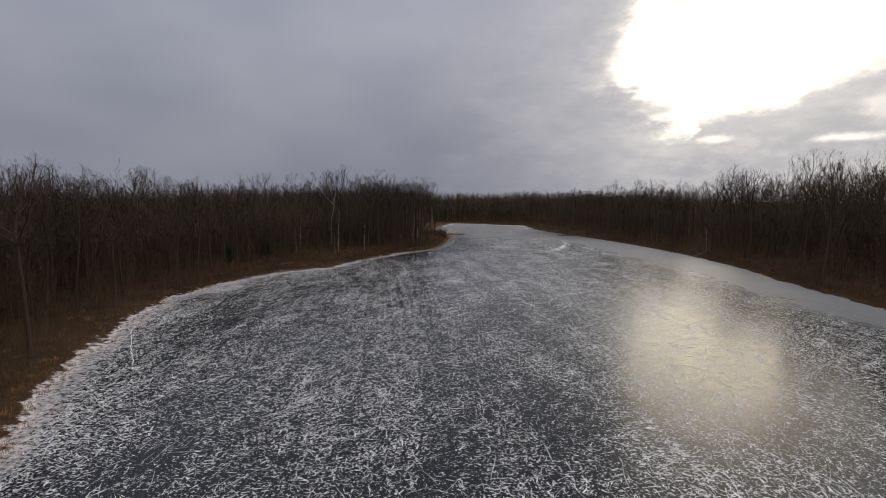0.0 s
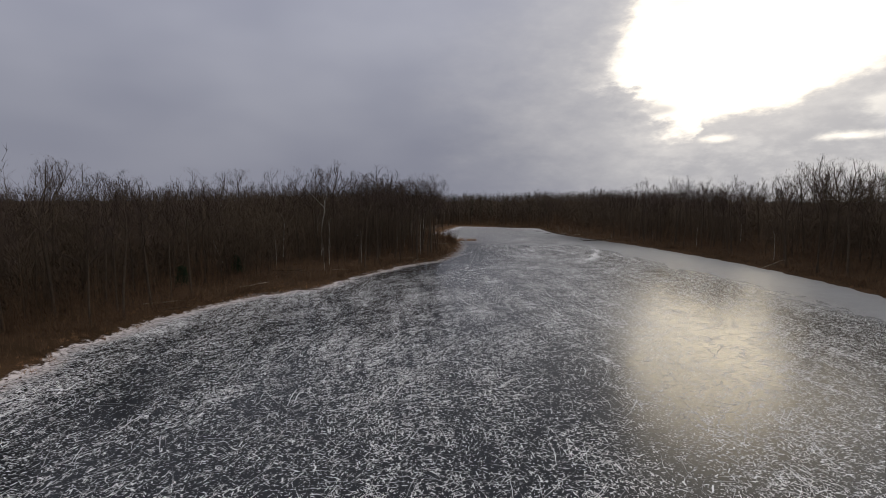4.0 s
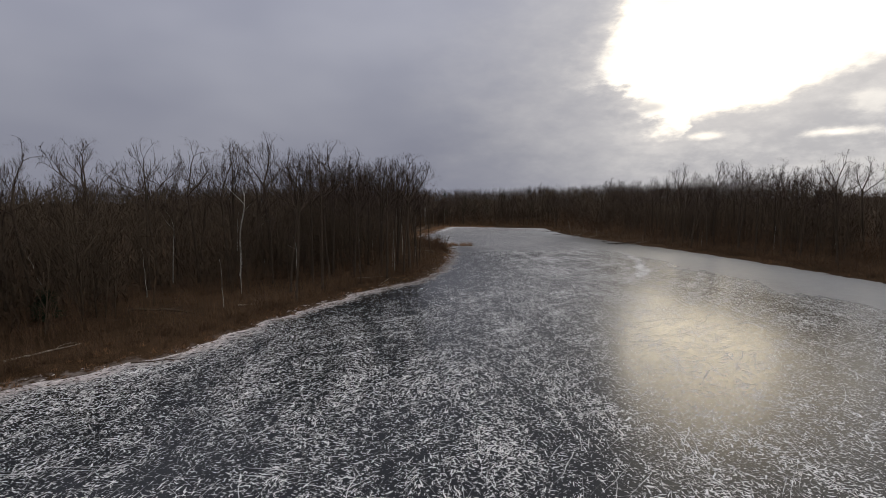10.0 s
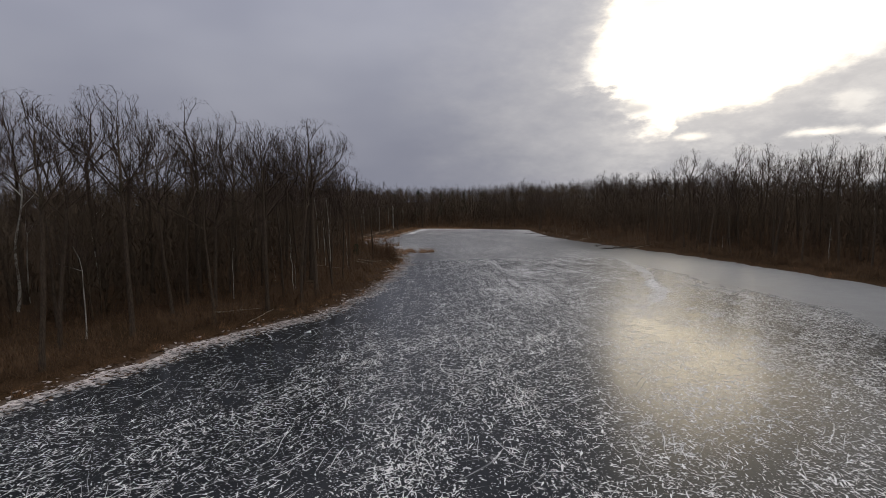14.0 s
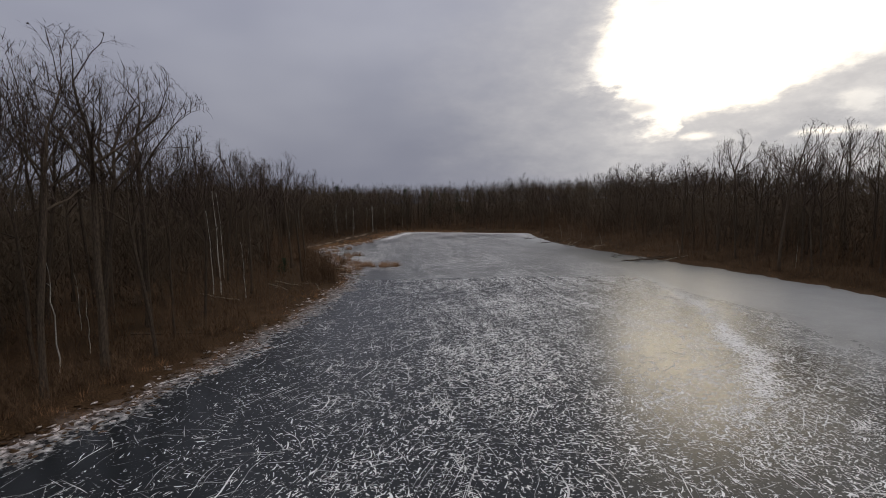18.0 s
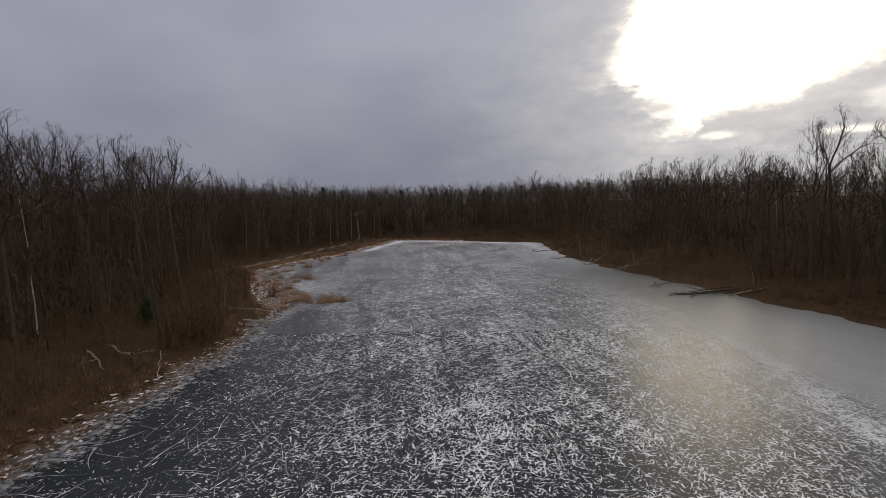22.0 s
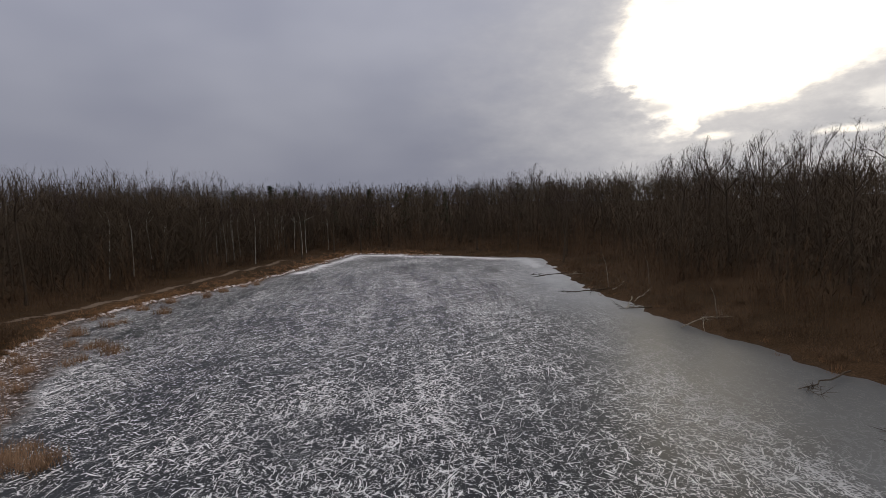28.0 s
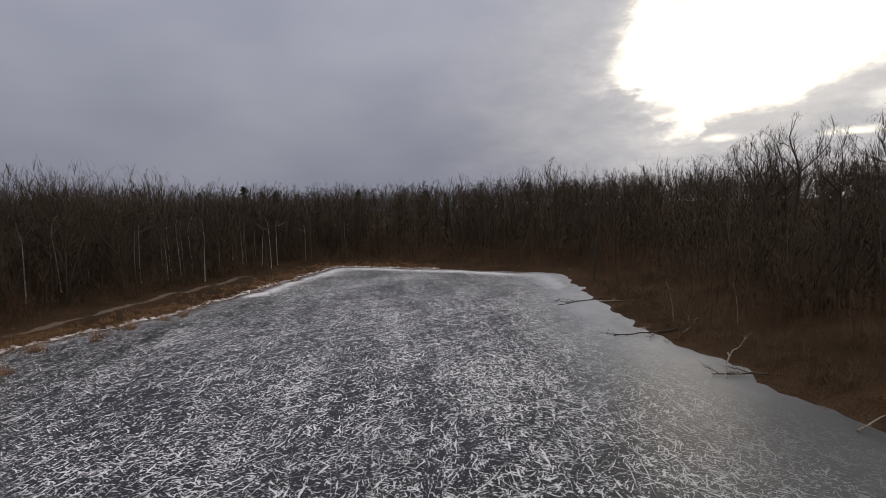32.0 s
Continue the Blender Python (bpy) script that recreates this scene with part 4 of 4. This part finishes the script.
def make_forked_birch(seed):
    """The tall white birch that forks halfway, its leader forking again near the top."""
    rng = np.random.default_rng(seed)
    tree = tagged(new("birch"), "tall white birch forked halfway up, standing before darker woods", "birch", "white birches")
    height = 13.4
    bole = [(np.array([0.9 * (i / 10) ** 1.3 + 0.16 * math.sin(i * 0.9), 0.08 * math.cos(i), height * 0.8 * i / 10 - 0.3]), 0.125 - 0.0075 * i) for i in range(11)]
    part("trunk", mesh_from("trunk", *tubes([bole], 8), M_BIRCH), tree)
    twigs0, twigs1 = [], []
    for i, d, length, girth, lift in ((9, (-0.6, 0.1, 0.8), 4.6, 0.055, 0.0), (10, (-0.25, 0.0, 0.95), 2.8, 0.045, 0.02), (10, (0.22, 0.1, 0.96), 3.0, 0.05, 0.02), (8, (0.5, -0.2, 0.8), 2.0, 0.035, 0.03)):
        limb, dirs = grow(rng, bole[i][0], np.array(d), length, girth, 7, lift, 0.07, 0.25)
        part("limb", mesh_from("limb", *tubes([limb], 6), M_BIRCH), tree)
        for k in range(34):
            j = int(rng.integers(2, 8))
            q = aside(rng, dirs[j], rng.uniform(0.4, 1.0))
            twigs0.append(limb[j][0]), twigs1.append(limb[j][0] + q * rng.uniform(0.5, 1.5))
            for z in range(2):
                m = limb[j][0] + (twigs1[-1 - z] - limb[j][0]) * 0.6
                twigs0.append(m), twigs1.append(m + aside(rng, q, 0.7) * rng.uniform(0.3, 0.8))
    V, F = spikes(twigs0, twigs1, np.full(len(twigs0), 0.015))
    part("crown", mesh_from("crown", V, F, M_TWIG), tree)
    return tree


plant(make_forked_birch(760), -29.8, 133.4, 32, 1.1)
for x, y, k, size, turn in ((-36.1, 126.9, 1, 1.04, 80), (-53.0, 136.0, 0, 1.0, 20), (-31.5, 137.0, 2, 1.05, 200), (-20.0, 127.5, 2, 0.85, 120),
                            (76.8, 158.2, 2, 0.85, 90), (69.0, 132.0, 2, 0.75, 30), (84.0, 172.5, 1, 1.0, 90), (81.0, 234.5, 2, 0.9, 10),
                            (-30.5, 146.0, 1, 0.9, 250), (-35.4, 243.7, 2, 0.7, 60)):
    plant(BIRCHES[k], x, y, turn, size)
rng = np.random.default_rng(8)
for x, y in clear_spots(28, 5, 24, (-30, 3, 250, 314), 1.7):
    plant(BIRCHES[1 + rng.integers(2)], x, y, rng.uniform(0, 360), rng.uniform(0.95, 1.2))
for x, y, k, size, turn in ((-24.9, 116.0, 1, 0.9, 0), (-25.6, 122.9, 0, 1.1, 25), (-8.6, 168.4, 0, 1.29, 160), (-9.5, 168.8, 0, 1.04, 180), (-12.9, 180.0, 0, 1.27, 190), (-34.5, 118.0, 1, 0.95, 60), (-13.8, 141.5, 1, 0.9, 175), (-8.4, 144.7, 1, 1.15, 100), (-9.05, 148.4, 1, 0.72, 150), (-13.0, 153.5, 1, 0.75, 20),
                            (-10.2, 172.3, 1, 0.85, 80), (-5.8, 167.9, 1, 1.0, 10), (-13.3, 189.3, 3, 0.85, 180), (-3.6, 193.0, 3, 0.64, 180),
                            (46.0, 238.8, 3, 0.8, 0), (50.3, 236.8, 3, 0.7, 20), (49.6, 220.3, 2, 0.6, 0),
                            (55.8, 199.3, 3, 0.5, 0), (62.5, 181.0, 1, 0.6, 200), (66.0, 160.0, 0, 0.7, 30)):
    plant(POLES[k], x, y, turn, size)
plant(POLES[1], -43.4, 115.0, 0, 1.05, -20)


def lay(name, seed, start, end, girth, wood, label, sides=3, drop=0.0):
    """A fallen stem between two places on the ground or the ice, with its side branches."""
    rng = np.random.default_rng(seed)
    log = tagged(new(name), label, name.replace("_", " "))
    a, b = np.array(start, float), np.array(end, float)
    log.location = a
    n, line = 7, []
    for i in range(n + 1):
        f = i / n
        p = (b - a) * f + np.array([rng.normal(0, 1), rng.normal(0, 1), 0.0]) * 0.017 * np.linalg.norm(b - a)
        base = max(float(ground_height([a[0] + p[0]], [a[1] + p[1]])[0]), 0.0) - a[2]
        p[2] = max(p[2], base + girth * 0.5)
        line.append((p, girth * (1 - 0.6 * f)))
    part("stem", mesh_from("stem", *tubes([line], 7), wood), log)
    for k in range(sides):
        i = int(rng.integers(2, n))
        d = (b - a) / np.linalg.norm(b - a)
        side = np.array([-d[1], d[0], 0]) * rng.choice([-1, 1])
        d = d * 0.8 + side * rng.uniform(0.4, 1.0) + np.array([0, 0, rng.uniform(-0.05, 0.35)])
        d /= np.linalg.norm(d)
        limb, ld = grow(rng, line[i][0], d, np.linalg.norm(b - a) * rng.uniform(0.25, 0.5), line[i][1] * 0.6, 5, -0.04, 0.2, 0.3)
        limb = [(np.array([p[0], p[1], max(p[2], 0.02 - a[2])]), r) for p, r in limb]
        bough = part("bough", mesh_from("bough", *tubes([limb], 5), wood), log)
        f0, f1, fr = [], [], []
        for q in range(9):
            j = int(rng.integers(1, 6))
            e = aside(rng, ld[j], rng.uniform(0.4, 1.0))
            f0.append(limb[j][0])
            tip = limb[j][0] + e * rng.uniform(0.4, 1.1)
            tip[2] = max(tip[2], 0.02 - a[2])
            f1.append(tip)
            fr.append(0.016)
        V, F = spikes(f0, f1, fr)
        tagged(part("spray", mesh_from("spray", V, F, wood), bough), kind="stuff")
    return log


DARK, PALE = "dark fallen branch lying out on the grey ice", "bleached fallen log lying along the bank"
lay("fallen_branch", 801, (54.2, 199.4, 0.4), (47.0, 198.4, 0.1), 0.10, M_BARK, DARK, 5)
lay("fallen_branch", 802, (54.2, 200.8, 0.5), (48.4, 199.3, 0.2), 0.08, M_BARK, DARK, 4)
lay("fallen_branch", 803, (51.5, 198.3, 0.3), (45.4, 197.9, 0.08), 0.075, M_BARK, DARK, 4)
lay("fallen_log", 804, (51.6, 196.9, 0.12), (57.0, 198.3, 0.8), 0.085, M_DEAD, PALE, 1)
lay("fallen_branch", 805, (44.6, 254.0, 0.3), (39.0, 251.5, 0.08), 0.08, M_BARK, DARK, 3)
lay("fallen_branch", 806, (46.0, 238.2, 0.35), (40.6, 237.8, 0.08), 0.09, M_BARK, DARK, 4)
lay("fallen_branch", 807, (46.6, 227.0, 0.3), (43.6, 227.8, 0.08), 0.08, M_BARK, DARK, 3)
lay("fallen_log", 825, (43.8, 252.8, 0.15), (46.8, 250.6, 0.6), 0.07, M_DEAD, PALE, 1)
lay("fallen_branch", 826, (45.9, 236.8, 0.3), (48.2, 239.2, 1.1), 0.07, M_DEAD, "bleached bough leaning from the bank to the ice", 1)
lay("fallen_log", 827, (46.4, 231.0, 0.15), (48.8, 232.9, 1.0), 0.07, M_DEAD, PALE, 1)
lay("fallen_log", 828, (-8.8, 152.6, 0.9), (-3.9, 153.7, 0.6), 0.09, M_BARK, "dark fallen trunk lying in the shore brush", 1)
lay("fallen_log", 829, (-9.3, 133.0, 0.4), (-8.3, 136.5, 0.8), 0.045, M_DEAD, PALE, 0)
lay("fallen_branch", 830, (1.5, 171.6, 0.1), (-0.2, 175.2, 1.1), 0.05, M_DEAD, "bleached bough leaning from the bank to the ice", 0)
lay("fallen_log", 831, (-5.5, 177.4, 1.0), (-1.5, 174.2, 0.8), 0.07, M_DEAD, PALE, 1)
lay("fallen_branch", 808, (45.6, 229.5, 0.9), (44.0, 226.8, 0.1), 0.06, M_DEAD, "bleached bough leaning from the bank to the ice", 1)
lay("fallen_log", 809, (46.1, 219.4, 0.08), (48.4, 220.1, 0.75), 0.06, M_DEAD, PALE, 1)
lay("fallen_log", 810, (48.2, 220.1, 0.75), (50.6, 219.6, 0.85), 0.05, M_DEAD, PALE, 1)
lay("fallen_branch", 811, (47.7, 218.9, 0.8), (47.4, 218.1, 0.03), 0.05, M_DEAD, "pale stake of dead wood leaning into the ice", 0)
lay("fallen_branch", 812, (50.5, 206.5, 0.4), (46.0, 204.5, 0.08), 0.06, M_BARK, DARK, 3)
lay("fallen_log", 813, (-33.4, 112.6, 0.9), (-26.4, 112.6, 0.7), 0.16, M_BARK, "dark fallen trunk lying in the shore brush", 2)
lay("fallen_log", 814, (-33.6, 96.8, 0.6), (-30.4, 101.2, 0.9), 0.09, M_DEAD, PALE, 1)
lay("fallen_branch", 815, (-24.5, 98.0, 0.2), (-21.0, 99.6, 0.05), 0.06, M_BARK, "dark stick frozen into the rim of the ice", 1)
lay("fallen_log", 816, (0.6, 187.6, 0.4), (4.2, 187.2, 0.1), 0.09, M_DEAD, "pale driftwood log at the edge of the ice", 1)
lay("fallen_log", 817, (-3.3, 192.1, 0.6), (1.6, 192.0, 0.3), 0.10, M_DEAD, "pale driftwood log at the edge of the ice", 2)
lay("fallen_log", 818, (-10.8, 168.5, 1.1), (-5.5, 165.5, 0.9), 0.09, M_DEAD, PALE, 1)
lay("fallen_log", 819, (-6.0, 176.0, 0.9), (-2.6, 172.6, 0.6), 0.08, M_DEAD, PALE, 1)
lay("fallen_log", 820, (-13.0, 134.6, 1.0), (-9.4, 136.6, 0.9), 0.08, M_DEAD, PALE, 1)
lay("fallen_log", 821, (-23.6, 116.6, 0.8), (-20.6, 117.4, 0.7), 0.06, M_DEAD, PALE, 1)
lay("fallen_branch", 822, (-36.4, 82.0, 0.3), (-33.0, 86.0, 0.1), 0.07, M_BARK, "dark stick frozen into the rim of the ice", 2)
lay("fallen_log", 823, (-40.0, 84.5, 0.8), (-36.0, 87.5, 0.7), 0.09, M_DEAD, PALE, 1)
lay("fallen_log", 824, (62.9, 126.2, 0.05), (66.0, 124.6, 1.9), 0.10, M_DEAD, "pale log leaning from the bank onto the ice", 2)


# ---- reeds, conifers and drifts ----
def reed_bed():
    spots_here = ((6.2, 198.2), (7.2, 197.6), (5.0, 198.8), (3.9, 198.3), (5.7, 197.2), (7.9, 198.6), (3.0, 199.4), (1.9, 198.0), (0.6, 199.6), (2.2, 201.0), (-0.6, 202.0), (0.8, 203.6), (-2.0, 204.6),
                  (-1.0, 207.4), (-3.2, 208.4), (-4.0, 211.4), (-2.4, 213.2), (-1.6, 215.4), (-5.6, 214.2), (-3.6, 217.4), (-6.2, 218.6), (-8.0, 221.4), (0.4, 195.4), (1.8, 194.4), (-7.2, 226.0), (-5.4, 231.0),
                  (-10.6, 229.0), (-9.0, 233.2), (-7.8, 237.4), (-5.8, 241.2), (-4.6, 245.0), (-3.2, 249.4))
    rng = np.random.default_rng(31)
    spots = np.array([(x + rng.normal(0, 0.5), y + rng.normal(0, 0.5)) for x, y in spots_here for k in range(2)])
    strew("reeds", [tuft_template(900 + k, 1.05, 110, 0.013, 0.34) for k in range(4)], spots, rng.uniform(0.5, 1.2, len(spots)), M_REED, "tan dead reeds standing out of snowy ice", "reeds", 32)



reed_bed()


def make_conifer(seed, height, name="conifer", label="dark green conifer rising above the bare woods", category="conifer", group="conifers on the skyline"):
    rng = np.random.default_rng(seed)
    tree = tagged(new(name), label, category, group)
    line = [(np.array([0, 0, -0.3]), height * 0.013), (np.array([0, 0, height * 0.5]), height * 0.008), (np.array([0, 0, height]), 0.02)]
    part("trunk", mesh_from("trunk", *tubes([line], 6), M_BARK), tree)
    P0, P1, R = [], [], []
    for k in range(150):
        f = rng.uniform(0.12, 1.0) ** 0.8
        a = rng.uniform(0, 6.2832)
        L = (1.03 - f) * height * 0.30 * rng.uniform(0.6, 1.2) + 0.45
        p = np.array([0, 0, f * height])
        tip = p + np.array([math.cos(a) * L, math.sin(a) * L, -L * rng.uniform(0.0, 0.45)])
        P0.append(p), P1.append(tip), R.append(0.03 + 0.005 * height + 0.05 * L)
        for q in range(3):
            m = p + (tip - p) * rng.uniform(0.3, 0.9)
            P0.append(m), P1.append(m + np.array([rng.normal(0, 0.35), rng.normal(0, 0.35), rng.uniform(-0.4, 0.2)])), R.append(0.03 + 0.004 * height)
    V, F = spikes(P0, P1, R)
    part("crown", mesh_from("crown", V, F, M_NEEDLE), tree)
    return tree


CONIFERS = [make_conifer(950, 14.2), make_conifer(951, 13.0)]
for k, (x, y, size) in enumerate(((-24, 322, 1.1), (-19, 330, 1.12), (-21, 326, 1.0), (-8, 332, 1.0), (3, 330, 1.02), (14, 334, 1.02), (20, 340, 0.98), (34, 332, 1.0), (48, 330, 0.95), (56, 326, 0.95), (-33, 318, 1.0), (26, 345, 1.0))):
    plant(CONIFERS[k % 2], x, y, 37 * k, size)
JUNIPER = make_conifer(952, 3.0, "small_evergreen", "small dark evergreen bush among the bare shore trees", "evergreen", "evergreens by the shore")
for k, (x, y, size) in enumerate(((-37.5, 107.0, 1.15), (-40.5, 95.0, 1.1), (-6.7, 184.5, 0.78))):
    plant(JUNIPER, x, y, 50 * k, size)


def make_shrub(seed, height, stems):
    V, F = brush_template(seed, height, stems, 22, 1.0, 0.55, 0.3, 0.3, 0.013)
    return tagged(new("shrub", mesh_from("shrub", V, F, M_BRUSH)), "dense brown leafless shrub at the water's edge", "shrub", "shrubs on the point")


SHRUBS = [make_shrub(970, 3.6, 34), make_shrub(971, 2.6, 30)]
for k, (x, y, size) in enumerate(((-1.0, 178.5, 1.0), (0.2, 182.7, 1.1), (0.0, 180.4, 1.25), (-4.6, 194.6, 1.3), (-1.2, 184.6, 1.05), (-2.6, 181.0, 1.2), (-3.4, 187.0, 0.9), (-4.0, 190.4, 0.9), (-4.4, 194.0, 1.1), (-3.4, 198.0, 0.9), (-1.6, 201.6, 0.7), (-5.6, 200.4, 1.0), (-6.8, 206.0, 0.8), (-8.4, 203.0, 1.0), (-9.6, 209.4, 0.9), (-11.6, 214.0, 0.9), (-7.6, 197.6, 1.1), (-12.0, 206.6, 1.1), (-13.6, 219.0, 0.8))):
    plant(SHRUBS[k % 2], x, y, 50 * k, size)


def make_drift(points, width, height, label):
    """A low ridge of snow along a refrozen crack."""
    pts = np.array(points, float)
    f = np.linspace(0, len(pts) - 1, 60)
    x, y = np.interp(f, range(len(pts)), pts[:, 0]), np.interp(f, range(len(pts)), pts[:, 1])
    x, y = x + 0.14 * ripple(y, x, 2.3, 1), y + 0.14 * ripple(x, y, 2.9, 2)
    d = np.stack([np.gradient(x), np.gradient(y)], 1)
    d /= np.linalg.norm(d, axis=1, keepdims=True)
    w = width * (0.45 + 0.55 * np.abs(ripple(x * 1.3, y, 3.1, 4))) * np.sin(np.linspace(0.05, 3.09, 60)) ** 0.4
    V, F = [], []
    for i in range(60):
        n = np.array([-d[i, 1], d[i, 0]])
        for s, z in ((-1, 0.002), (-0.45, height), (0.4, height * 0.8), (1, 0.002)):
            V.append((x[i] + n[0] * s * w[i], y[i] + n[1] * s * w[i], z))
    for i in range(59):
        F += [(4 * i + j, 4 * i + 4 + j, 4 * i + 5 + j, 4 * i + 1 + j) for j in range(3)]
    tagged(new("snow_drift", mesh_from("snow_drift", V, F, M_SNOW)), label, "snow drift")


make_drift(((-33.5, 55), (-31.8, 50.5), (-29.0, 46), (-25.8, 41), (-24.2, 38.5)), 0.05, 0.02, "thin white line of snow along a crack in the ice")
make_drift(((-12.5, 134.0), (-6.0, 139.5), (0.2, 147.5), (3.0, 153)), 0.035, 0.012, "thin white line of snow along a crack in the ice")


def ice_chunks():
    heap = tagged(new("ice_heap"), "small heap of broken ice slabs by the shore", "broken ice")
    heap.location, heap.scale = (-3.2, 130.2, 0), (0.65, 0.65, 0.65)
    r = random.Random(4)
    for k in range(6):
        bm = bmesh.new()
        bmesh.ops.create_cone(bm, cap_ends=True, segments=5, radius1=0.26, radius2=0.23, depth=0.08)
        for v in bm.verts:
            v.co.x *= r.uniform(0.7, 1.4)
            v.co.y *= r.uniform(0.6, 1.2)
        me = bpy.data.meshes.new("slab")
        bm.to_mesh(me)
        bm.free()
        me.materials.append(M_SNOW)
        ob = part("slab", me, heap)
        ob.matrix_basis = pose(r.uniform(-0.5, 0.5), r.uniform(-0.4, 0.4), 0.04 + 0.02 * k, r.uniform(-25, 25), r.uniform(-35, 35), r.uniform(0, 180))


ice_chunks()
